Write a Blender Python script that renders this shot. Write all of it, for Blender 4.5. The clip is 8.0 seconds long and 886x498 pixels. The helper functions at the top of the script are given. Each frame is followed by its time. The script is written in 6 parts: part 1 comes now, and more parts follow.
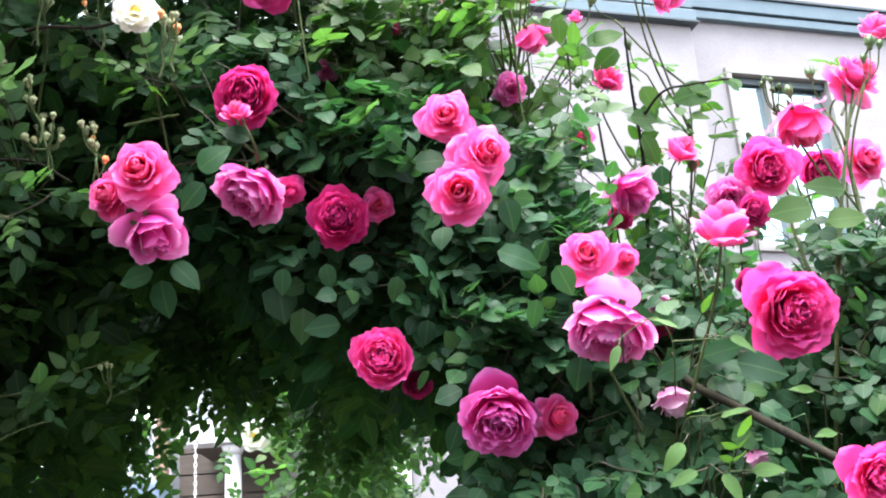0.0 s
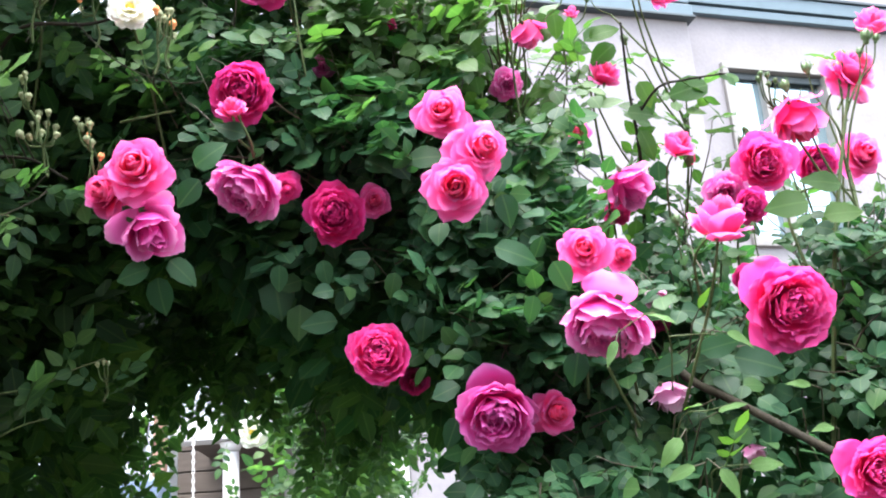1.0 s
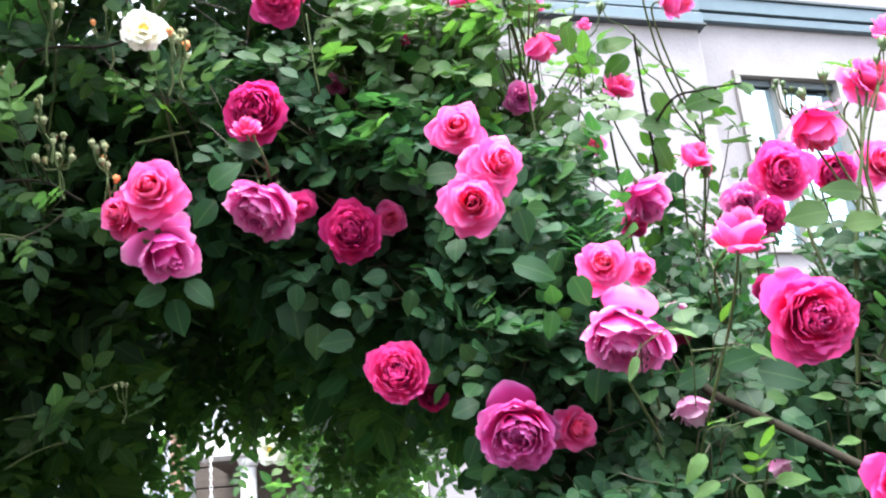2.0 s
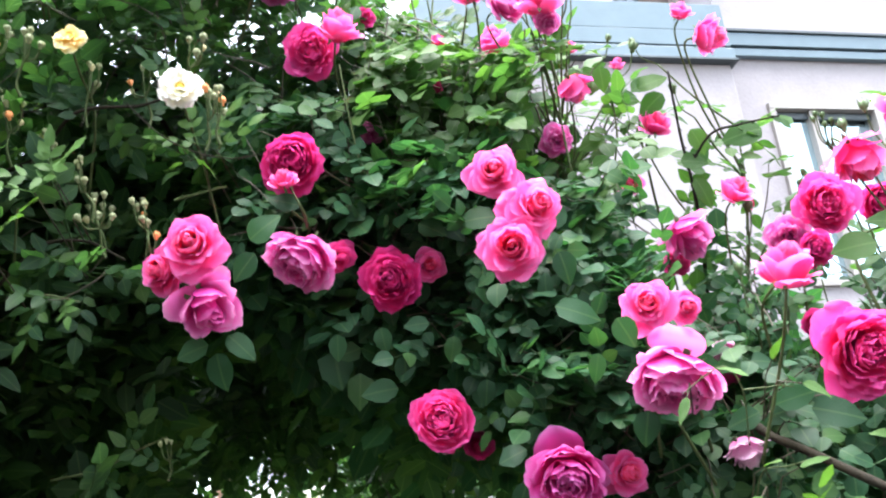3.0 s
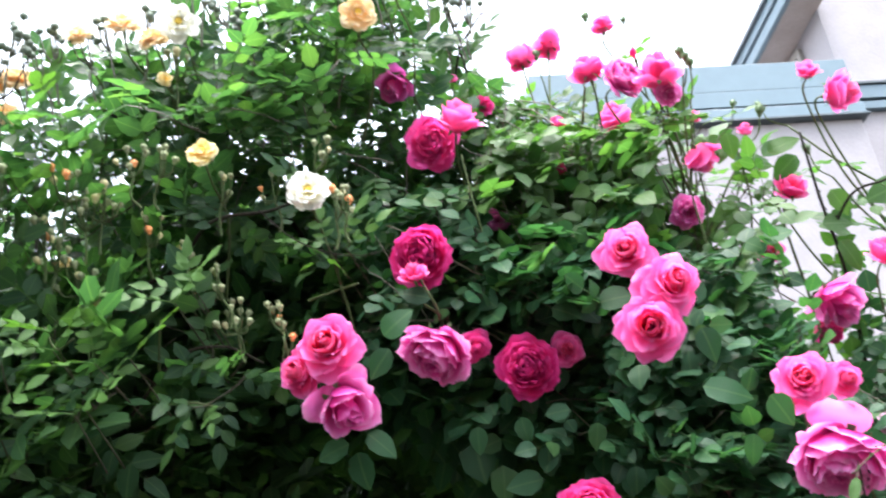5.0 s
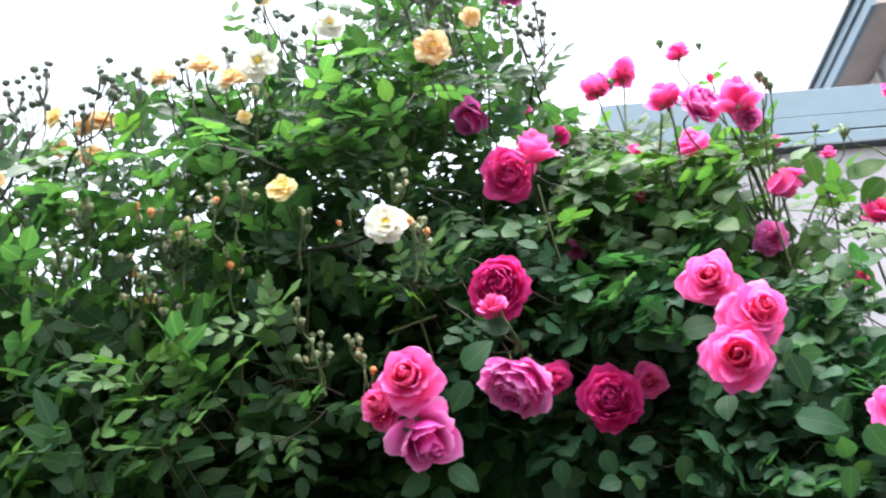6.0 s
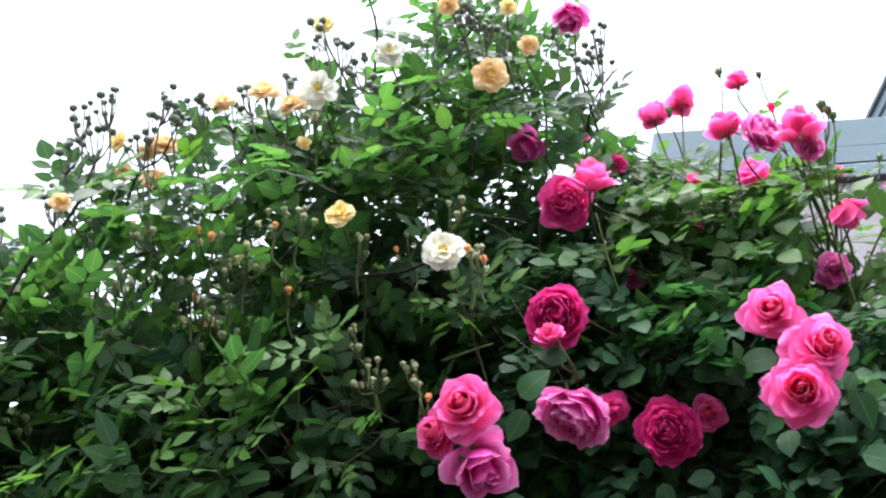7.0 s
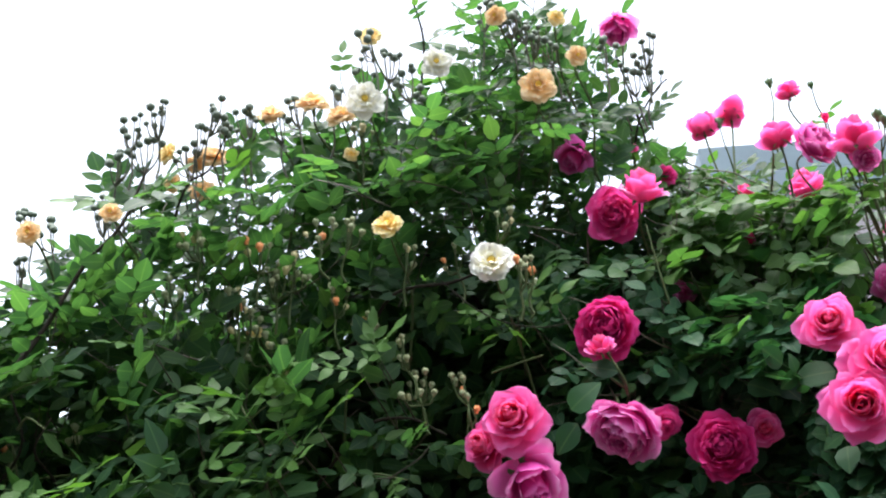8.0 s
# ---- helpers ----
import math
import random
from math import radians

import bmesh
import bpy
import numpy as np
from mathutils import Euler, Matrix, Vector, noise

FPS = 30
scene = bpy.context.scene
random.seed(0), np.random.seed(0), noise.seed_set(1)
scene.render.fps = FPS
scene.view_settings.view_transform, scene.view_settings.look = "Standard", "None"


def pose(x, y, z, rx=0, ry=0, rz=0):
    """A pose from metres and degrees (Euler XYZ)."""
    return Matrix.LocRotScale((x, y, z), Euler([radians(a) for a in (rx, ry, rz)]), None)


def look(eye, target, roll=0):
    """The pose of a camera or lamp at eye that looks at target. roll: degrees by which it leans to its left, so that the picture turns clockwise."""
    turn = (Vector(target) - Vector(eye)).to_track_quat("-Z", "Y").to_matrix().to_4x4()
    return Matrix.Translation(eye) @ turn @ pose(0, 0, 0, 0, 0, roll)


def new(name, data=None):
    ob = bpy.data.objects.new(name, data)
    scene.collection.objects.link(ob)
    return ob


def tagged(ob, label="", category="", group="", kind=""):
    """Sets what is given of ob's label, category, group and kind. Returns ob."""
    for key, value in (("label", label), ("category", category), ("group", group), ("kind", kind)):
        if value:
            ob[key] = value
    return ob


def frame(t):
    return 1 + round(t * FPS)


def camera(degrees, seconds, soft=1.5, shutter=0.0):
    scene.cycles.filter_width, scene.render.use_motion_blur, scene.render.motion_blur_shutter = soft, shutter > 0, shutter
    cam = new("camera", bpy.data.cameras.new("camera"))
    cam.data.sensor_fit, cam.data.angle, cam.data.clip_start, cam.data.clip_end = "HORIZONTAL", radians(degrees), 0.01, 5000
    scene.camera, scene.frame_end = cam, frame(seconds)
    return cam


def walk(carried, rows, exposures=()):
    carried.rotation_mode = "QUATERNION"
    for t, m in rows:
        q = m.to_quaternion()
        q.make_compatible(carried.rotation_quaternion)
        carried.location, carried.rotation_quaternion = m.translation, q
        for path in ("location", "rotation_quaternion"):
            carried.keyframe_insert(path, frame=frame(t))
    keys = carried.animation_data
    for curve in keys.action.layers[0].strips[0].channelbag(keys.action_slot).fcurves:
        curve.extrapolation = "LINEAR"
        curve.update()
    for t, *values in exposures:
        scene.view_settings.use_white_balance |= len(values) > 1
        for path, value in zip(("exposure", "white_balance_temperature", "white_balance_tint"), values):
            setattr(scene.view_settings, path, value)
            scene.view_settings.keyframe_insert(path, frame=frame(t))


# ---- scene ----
import collections
cam = camera(47.06, 8.0, soft=2.0, shutter=0.7)
PATH = [
    (0.0, pose(0.0001, 0.0000, 1.5999, 108.997, 4.000, -0.000)),
    (0.5, pose(0.0010, 0.0017, 1.5999, 108.871, 4.204, -0.023)),
    (1.0, pose(0.0005, 0.0011, 1.6001, 108.767, 4.249, -0.086)),
    (1.5, pose(-0.0010, 0.0034, 1.6021, 108.832, 4.594, 0.173)),
    (2.8, pose(-0.0051, 0.0110, 1.6144, 111.751, 5.683, 3.068)),
    (3.0, pose(-0.0042, 0.0136, 1.6112, 112.329, 6.010, 3.728)),
    (3.5, pose(-0.0043, 0.0172, 1.6146, 113.391, 6.594, 5.385)),
    (4.0, pose(-0.0025, 0.0188, 1.6188, 114.822, 6.984, 7.640)),
    (4.5, pose(-0.0028, 0.0225, 1.6222, 116.323, 6.842, 9.664)),
    (5.0, pose(-0.0070, 0.0272, 1.6235, 117.875, 6.472, 12.034)),
    (5.2, pose(-0.0077, 0.0296, 1.6234, 118.484, 6.253, 12.947)),
    (6.3, pose(-0.0156, 0.0307, 1.6266, 120.597, 4.553, 16.831)),
    (6.5, pose(-0.0161, 0.0297, 1.6284, 120.890, 3.882, 17.056)),
    (7.0, pose(-0.0227, 0.0273, 1.6281, 121.711, 3.215, 18.093)),
    (7.5, pose(-0.0292, 0.0299, 1.6275, 122.207, 2.476, 19.031)),
    (8.0, pose(-0.0352, 0.0358, 1.6275, 122.751, 1.921, 19.975)),
]
walk(cam, PATH, exposures=[(0.0, 3.32), (1.5, 3.34), (3.5, 3.34), (5.0, 3.23), (6.5, 2.82), (8.0, 2.40)])

# ---- light: bright overcast sky and a broad weak sun ----
SUN_ELEVATION, SUN_ROTATION = 83.0, 195.0
world = bpy.data.worlds.new("overcast")
scene.world = world
world.use_nodes = True
wt = world.node_tree
wt.nodes.clear()
sky = wt.nodes.new("ShaderNodeTexSky")
sky.sky_type, sky.sun_disc = "NISHITA", False
sky.sun_elevation, sky.sun_rotation = radians(SUN_ELEVATION), radians(SUN_ROTATION)
sky.dust_density, sky.air_density = 1.0, 1.0
grey = wt.nodes.new("ShaderNodeHueSaturation")
grey.inputs["Saturation"].default_value = 0.38
bg = wt.nodes.new("ShaderNodeBackground")
bg.inputs["Strength"].default_value = 0.12
wo = wt.nodes.new("ShaderNodeOutputWorld")
wt.links.new(sky.outputs[0], grey.inputs["Color"])
wt.links.new(grey.outputs[0], bg.inputs["Color"])
wt.links.new(bg.outputs[0], wo.inputs["Surface"])

sun_data = bpy.data.lights.new("sun", "SUN")
sun_data.energy, sun_data.angle, sun_data.color = 2.2, radians(60), (1.0, 0.98, 0.96)
sun = new("sun", sun_data)
sun_to = Vector((math.sin(radians(SUN_ROTATION)) * math.cos(radians(SUN_ELEVATION)),
                 math.cos(radians(SUN_ROTATION)) * math.cos(radians(SUN_ELEVATION)),
                 math.sin(radians(SUN_ELEVATION))))
sun.matrix_world = look(sun_to * 30, (0, 0, 0))


# ---- materials ----
def material(name):
    m = bpy.data.materials.new(name)
    m.use_nodes = True
    t = m.node_tree
    return m, t, t.nodes["Principled BSDF"], t.nodes["Material Output"]


def node(t, kind, **values):
    n = t.nodes.new(kind)
    for key, v in values.items():
        n.inputs[key].default_value = v
    return n


def ramp(t, stops):
    n = t.nodes.new("ShaderNodeValToRGB")
    e = n.color_ramp.elements
    while len(e) < len(stops):
        e.new(0.5)
    for i, (p, c) in enumerate(stops):
        e[i].position, e[i].color = p, (*c, 1)
    return n


def math_node(t, op, a, b=None):
    n = t.nodes.new("ShaderNodeMath")
    n.operation = op
    for i, v in enumerate((a, b)):
        if v is None:
            continue
        if isinstance(v, (int, float)):
            n.inputs[i].default_value = v
        else:
            t.links.new(v, n.inputs[i])
    return n.outputs[0]


def any_random(t):
    """One random number for each leaf, whether it is an object or an island."""
    a = t.nodes.new("ShaderNodeObjectInfo").outputs["Random"]
    b = t.nodes.new("ShaderNodeNewGeometry").outputs["Random Per Island"]
    return math_node(t, "FRACT", math_node(t, "ADD", a, b))


def thin(t, bsdf, out, colour, share):
    """Lets part of the light through a thin leaf or petal."""
    tr = t.nodes.new("ShaderNodeBsdfTranslucent")
    t.links.new(colour, tr.inputs["Color"])
    mx = node(t, "ShaderNodeMixShader", Fac=share)
    t.links.new(bsdf.outputs[0], mx.inputs[1])
    t.links.new(tr.outputs[0], mx.inputs[2])
    t.links.new(mx.outputs[0], out.inputs["Surface"])


def mix_colour(t, fac, a, b, mode="MIX"):
    n = t.nodes.new("ShaderNodeMix")
    n.data_type, n.blend_type = "RGBA", mode
    for sock, v in ((n.inputs[0], fac), (n.inputs[6], a), (n.inputs[7], b)):
        if isinstance(v, (int, float)):
            sock.default_value = v
        elif isinstance(v, tuple):
            sock.default_value = (*v, 1)
        else:
            t.links.new(v, sock)
    return n.outputs[2]


def leaf_material(name, stops, rough, share, gain):
    m, t, bsdf, out = material(name)
    base = ramp(t, stops)
    t.links.new(any_random(t), base.inputs[0])
    uv = t.nodes.new("ShaderNodeUVMap")
    sep = t.nodes.new("ShaderNodeSeparateXYZ")
    t.links.new(uv.outputs[0], sep.inputs[0])
    off = math_node(t, "ABSOLUTE", math_node(t, "SUBTRACT", sep.outputs[0], 0.5))
    rib = math_node(t, "LESS_THAN", off, 0.035)
    slant = math_node(t, "SUBTRACT", math_node(t, "MULTIPLY", sep.outputs[1], 46.0), math_node(t, "MULTIPLY", off, 40.0))
    veins = math_node(t, "SINE", slant)
    tex = t.nodes.new("ShaderNodeTexCoord")
    blot = node(t, "ShaderNodeTexNoise", Scale=60.0, Detail=4.0)
    t.links.new(tex.outputs["Object"], blot.inputs["Vector"])
    c1 = mix_colour(t, math_node(t, "MULTIPLY", blot.outputs[0], 0.5), base.outputs[0], (0.035, 0.075, 0.024))
    c2 = mix_colour(t, math_node(t, "MULTIPLY", rib, 0.22), c1, (0.12, 0.20, 0.08))
    t.links.new(c2, bsdf.inputs["Base Color"])
    bsdf.inputs["Roughness"].default_value = rough
    bsdf.inputs["Specular IOR Level"].default_value = 0.15
    bump = node(t, "ShaderNodeBump", Strength=0.45, Distance=0.0020)
    t.links.new(math_node(t, "ADD", math_node(t, "MULTIPLY", veins, 0.03), blot.outputs[0]), bump.inputs["Height"])
    t.links.new(bump.outputs[0], bsdf.inputs["Normal"])
    glow = mix_colour(t, 1.0, c2, gain, "MULTIPLY")
    thin(t, bsdf, out, glow, share)
    return m


def petal_material(name, inner, outer, rim, share=0.35):
    m, t, bsdf, out = material(name)
    uv = t.nodes.new("ShaderNodeUVMap")
    sep = t.nodes.new("ShaderNodeSeparateXYZ")
    t.links.new(uv.outputs[0], sep.inputs[0])
    rnd = any_random(t)
    along = ramp(t, [(0.0, inner), (0.45, inner), (0.8, outer), (1.0, rim)])
    t.links.new(sep.outputs[1], along.inputs[0])
    stretch = t.nodes.new("ShaderNodeMapping")
    stretch.inputs["Scale"].default_value = (26, 2.5, 1)
    t.links.new(uv.outputs[0], stretch.inputs[0])
    vein = node(t, "ShaderNodeTexNoise", Scale=1.0, Detail=3.0)
    t.links.new(stretch.outputs[0], vein.inputs["Vector"])
    c1 = mix_colour(t, math_node(t, "MULTIPLY", vein.outputs[0], 0.3), along.outputs[0], inner)
    tone = t.nodes.new("ShaderNodeHueSaturation")
    t.links.new(c1, tone.inputs["Color"])
    t.links.new(math_node(t, "ADD", math_node(t, "MULTIPLY", rnd, 0.3), 0.85), tone.inputs["Value"])
    t.links.new(tone.outputs[0], bsdf.inputs["Base Color"])
    bsdf.inputs["Roughness"].default_value = 0.55
    bsdf.inputs["Specular IOR Level"].default_value = 0.3
    bump = node(t, "ShaderNodeBump", Strength=0.25, Distance=0.002)
    t.links.new(vein.outputs[0], bump.inputs["Height"])
    t.links.new(bump.outputs[0], bsdf.inputs["Normal"])
    thin(t, bsdf, out, mix_colour(t, 0.28, tone.outputs[0], rim), share)
    return m


def surface(name, a, b, scale, rough, bump=0.2, depth=0.01, metal=0.0, streak=(1, 1, 1)):
    m, t, bsdf, out = material(name)
    tex = t.nodes.new("ShaderNodeTexCoord")
    mp = t.nodes.new("ShaderNodeMapping")
    mp.inputs["Scale"].default_value = streak
    t.links.new(tex.outputs["Object"], mp.inputs[0])
    big = node(t, "ShaderNodeTexNoise", Scale=scale * 0.12, Detail=3.0)
    fine = node(t, "ShaderNodeTexNoise", Scale=scale, Detail=6.0)
    for n in (big, fine):
        t.links.new(mp.outputs[0], n.inputs["Vector"])
    f = math_node(t, "ADD", math_node(t, "MULTIPLY", big.outputs[0], 0.6), math_node(t, "MULTIPLY", fine.outputs[0], 0.4))
    c = ramp(t, [(0.32, a), (0.68, b)])
    t.links.new(f, c.inputs[0])
    t.links.new(c.outputs[0], bsdf.inputs["Base Color"])
    bsdf.inputs["Roughness"].default_value, bsdf.inputs["Metallic"].default_value = rough, metal
    bp = node(t, "ShaderNodeBump", Strength=bump, Distance=depth)
    t.links.new(fine.outputs[0], bp.inputs["Height"])
    t.links.new(bp.outputs[0], bsdf.inputs["Normal"])
    return m


LEAF_CLIMBER = leaf_material("climber_leaf", [(0.00, (0.0140, 0.0520, 0.0300)), (0.50, (0.0220, 0.0800, 0.0410)), (0.85, (0.0350, 0.1040, 0.0430)), (1.00, (0.0530, 0.1210, 0.0410))], 0.42, 0.38, (1.5, 1.8, 0.85))
LEAF_RAMBLER = leaf_material("rambler_leaf", [(0.00, (0.0165, 0.0480, 0.0310)), (0.50, (0.0280, 0.0720, 0.0365)), (0.85, (0.0440, 0.0980, 0.0395)), (1.00, (0.0660, 0.1240, 0.0450))], 0.42, 0.54, (1.9, 2.2, 0.9))
LEAF_YOUNG = leaf_material("young_leaf", [(0.0, (0.055, 0.125, 0.034)), (0.6, (0.075, 0.16, 0.042)), (1.0, (0.085, 0.18, 0.048))], 0.42, 0.32, (1.7, 2.0, 0.7))
# lighter green of new growth, with the glow of backlit leaves put into the colour
LEAF_FRESH_BACKLIT = leaf_material("fresh_backlit_leaf", [(0.00, (0.0330, 0.0840, 0.0290)), (0.50, (0.0480, 0.1080, 0.0320)), (1.00, (0.0700, 0.1360, 0.0360))], 0.42, 0.42, (1.6, 1.95, 0.85))
CORAL = petal_material("coral_red_petal", (0.88, 0.05, 0.17), (0.92, 0.10, 0.30), (0.95, 0.24, 0.52), 0.52)
BRIGHT = petal_material("bright_pink_petal", (0.86, 0.055, 0.25), (0.91, 0.105, 0.41), (0.94, 0.27, 0.66), 0.42)
DEEP = petal_material("deep_crimson_petal", (0.68, 0.013, 0.16), (0.76, 0.028, 0.25), (0.81, 0.085, 0.39), 0.42)
MAGENTA = petal_material("magenta_petal", (0.84, 0.025, 0.22), (0.90, 0.06, 0.36), (0.92, 0.14, 0.49), 0.42)
ORCHID = petal_material("orchid_pink_petal", (0.82, 0.035, 0.32), (0.9, 0.11, 0.54), (0.94, 0.32, 0.78), 0.42)
MAUVE = petal_material("faded_mauve_petal", (0.68, 0.03, 0.3), (0.88, 0.13, 0.54), (0.94, 0.44, 0.78), 0.42)
PLUM = petal_material("plum_pink_petal", (0.60, 0.018, 0.22), (0.74, 0.06, 0.38), (0.86, 0.22, 0.58), 0.42)
PALE = petal_material("pale_lilac_petal", (0.62, 0.18, 0.42), (0.78, 0.44, 0.66), (0.86, 0.68, 0.82), 0.40)
WHITE = petal_material("white_petal", (0.84, 0.80, 0.55), (0.88, 0.88, 0.83), (0.89, 0.90, 0.89), 0.25)
YELLOW = petal_material("soft_yellow_petal", (0.86, 0.60, 0.14), (0.88, 0.74, 0.34), (0.89, 0.80, 0.52), 0.3)
PEACH = petal_material("peach_orange_petal", (0.86, 0.52, 0.17), (0.88, 0.67, 0.37), (0.90, 0.76, 0.53), 0.3)
SEPAL = surface("green_sepal", (0.06, 0.12, 0.04), (0.11, 0.18, 0.07), 300, 0.55, 0.2, 0.001)
BUD_DARK = surface("grey_green_bud", (0.09, 0.125, 0.095), (0.15, 0.19, 0.14), 300, 0.6, 0.2, 0.001)
STEM_GREEN = surface("green_stem", (0.045, 0.080, 0.028), (0.085, 0.098, 0.042), 220, 0.5, 0.25, 0.001)
STEM_BROWN = surface("brown_cane", (0.008, 0.0075, 0.005), (0.025, 0.021, 0.013), 180, 0.75, 0.8, 0.003, streak=(1, 1, 0.25))
for stem in (STEM_GREEN, STEM_BROWN):
    stem.node_tree.nodes["Principled BSDF"].inputs["Specular IOR Level"].default_value = 0.12
STEM_TWIG = surface("olive_brown_twig", (0.024, 0.026, 0.011), (0.055, 0.046, 0.022), 220, 0.6, 0.25, 0.001)
STAMEN = surface("yellow_stamen", (0.75, 0.45, 0.03), (0.8, 0.6, 0.1), 300, 0.6)
STUCCO = surface("white_stucco", (0.226, 0.212, 0.228), (0.268, 0.252, 0.270), 45, 0.9, 0.35, 0.006)
STUCCO_SIDE = surface("tan_stucco", (0.24, 0.20, 0.185), (0.30, 0.255, 0.235), 45, 0.9, 0.35, 0.006)
BLUE_TRIM = surface("blue_grey_painted_metal", (0.075, 0.115, 0.142), (0.10, 0.148, 0.178), 12, 0.45, 0.05, 0.002)
DARK_TRIM = surface("dark_slate_trim", (0.03, 0.045, 0.055), (0.05, 0.065, 0.075), 12, 0.5)
FRAME = surface("grey_metal_window_frame", (0.21, 0.195, 0.19), (0.27, 0.255, 0.24), 30, 0.45)
PLAIN_WHITE = surface("white_paint", (0.58, 0.58, 0.575), (0.66, 0.66, 0.655), 20, 0.5, 0.08, 0.002)
PALE_SIDING = surface("pale_blue_siding", (0.36, 0.40, 0.44), (0.44, 0.48, 0.52), 20, 0.6, 0.1, 0.003, streak=(0.2, 1, 1))
BOARDS = surface("brown_painted_boards", (0.075, 0.058, 0.048), (0.12, 0.095, 0.078), 25, 0.7, streak=(0.2, 1, 1))
WOOD_POST = surface("reddish_wood", (0.22, 0.13, 0.09), (0.32, 0.20, 0.14), 30, 0.65, streak=(1, 1, 0.15))
BLUE_SHADE = surface("blue_grey_canvas", (0.10, 0.15, 0.22), (0.15, 0.20, 0.28), 40, 0.8)
# ground out of view, kept dark so little light bounces under the arch
SOIL = surface("soil_and_paving", (0.035, 0.03, 0.026), (0.07, 0.062, 0.055), 6, 0.95, 0.5, 0.02)
GLASS, gt, gb, _ = material("window_glass")
gb.inputs["Base Color"].default_value = (0.42, 0.56, 0.62, 1)
gb.inputs["Roughness"].default_value = 0.03
gb.inputs["Metallic"].default_value = 0.85
# dark colour that stands in for the shade inside the room
ROOM_SHADE = surface("painted_room_shade", (0.05, 0.05, 0.055), (0.08, 0.08, 0.085), 10, 0.9)


# ---- mesh helpers ----
def mesh_of(name, verts, faces, mat, uvs=None, smooth=True):
    me = bpy.data.meshes.new(name)
    me.from_pydata([tuple(v) for v in verts], [], [tuple(f) for f in faces])
    if uvs is not None:
        layer = me.uv_layers.new(name="UVMap")
        loops = np.empty(len(me.loops), dtype=np.int32)
        me.loops.foreach_get("vertex_index", loops)
        layer.data.foreach_set("uv", np.asarray(uvs, dtype=np.float32)[loops].ravel())
    me.materials.append(mat)
    if smooth:
        me.polygons.foreach_set("use_smooth", np.ones(len(me.polygons), dtype=bool))
    me.update()
    return me


def child(name, me, parent, m=None, label=""):
    ob = new(name, me)
    ob.parent = parent
    if m is not None:
        ob.matrix_basis = m
    if label:
        ob["label"] = label
    return ob


def part(name, bm, mat, parent, label="", m=None, smooth=False):
    me = bpy.data.meshes.new(name)
    bm.to_mesh(me)
    bm.free()
    me.materials.append(mat)
    if smooth:
        me.polygons.foreach_set("use_smooth", np.ones(len(me.polygons), dtype=bool))
    return child(name, me, parent, m, label)


def box(x0, x1, y0, y1, z0, z1, bevel=0.006):
    bm = bmesh.new()
    bmesh.ops.create_cube(bm, size=1.0)
    for v in bm.verts:
        v.co = Vector((x0 + (v.co.x + 0.5) * (x1 - x0), y0 + (v.co.y + 0.5) * (y1 - y0), z0 + (v.co.z + 0.5) * (z1 - z0)))
    if bevel:
        bmesh.ops.bevel(bm, geom=bm.edges[:], offset=bevel, segments=2, affect="EDGES", profile=0.5)
    return bm


def smooth_line(points, steps):
    """A Catmull-Rom line through the points."""
    p = [np.array(q, float) for q in points]
    p = [2 * p[0] - p[1]] + p + [2 * p[-1] - p[-2]]
    line = []
    for i in range(1, len(p) - 2):
        for s in range(steps):
            u = s / steps
            line.append(0.5 * (2 * p[i] + (p[i + 1] - p[i - 1]) * u + (2 * p[i - 1] - 5 * p[i] + 4 * p[i + 1] - p[i + 2]) * u * u
                               + (3 * p[i] - 3 * p[i + 1] + p[i + 2] - p[i - 1]) * u ** 3))
    line.append(p[-2])
    return np.array(line)


def tube(line, r0, r1, sides=6, knots=0.0, rng=None):
    """Vertices and faces of a tapered round stem along a line."""
    n = len(line)
    tang = np.gradient(line, axis=0)
    tang /= np.linalg.norm(tang, axis=1, keepdims=True) + 1e-9
    ref = np.array([0.31, 0.27, 0.91]) if abs(tang[0, 2]) < 0.8 else np.array([0.9, 0.3, 0.1])
    a = np.cross(tang, ref)
    a /= np.linalg.norm(a, axis=1, keepdims=True) + 1e-9
    b = np.cross(tang, a)
    r = np.linspace(r0, r1, n)
    if knots and rng is not None:
        r = r * (1 + knots * rng.standard_normal(n))
    ang = np.arange(sides) * 2 * math.pi / sides
    v = line[:, None] + r[:, None, None] * (np.cos(ang)[None, :, None] * a[:, None] + np.sin(ang)[None, :, None] * b[:, None])
    f = []
    for i in range(n - 1):
        for k in range(sides):
            k2 = (k + 1) % sides
            f.append((i * sides + k, i * sides + k2, (i + 1) * sides + k2, (i + 1) * sides + k))
    verts = list(v.reshape(-1, 3)) + [line[-1] + tang[-1] * r[-1]]
    for k in range(sides):
        f.append(((n - 1) * sides + k, (n - 1) * sides + (k + 1) % sides, n * sides))
    return verts, f


# ---- ground ----
ground_bm = bmesh.new()
bmesh.ops.create_grid(ground_bm, x_segments=40, y_segments=40, size=400)
g = bpy.data.meshes.new("ground")
ground_bm.to_mesh(g)
ground_bm.free()
g.materials.append(SOIL)
tagged(new("ground", g), "dark soil and worn paving round the roses, unseen, darkened to cut bounce light", "ground", kind="structure")


# ---- plain wall added behind the camera, unseen, to block low frontal light ----
back_bm = box(-9, 9, -4.3, -4.0, 0, 4.2, 0.02)
back = bpy.data.meshes.new("wall_behind")
back_bm.to_mesh(back)
back_bm.free()
BACK_WALL = surface("dark_blocking_wall", (0.09, 0.085, 0.075), (0.15, 0.14, 0.12), 20, 0.9, 0.3, 0.01)
back.materials.append(BACK_WALL)
tagged(new("wall_behind", back), "plain dark wall added out of view to block low frontal sky light", "wall", kind="structure")


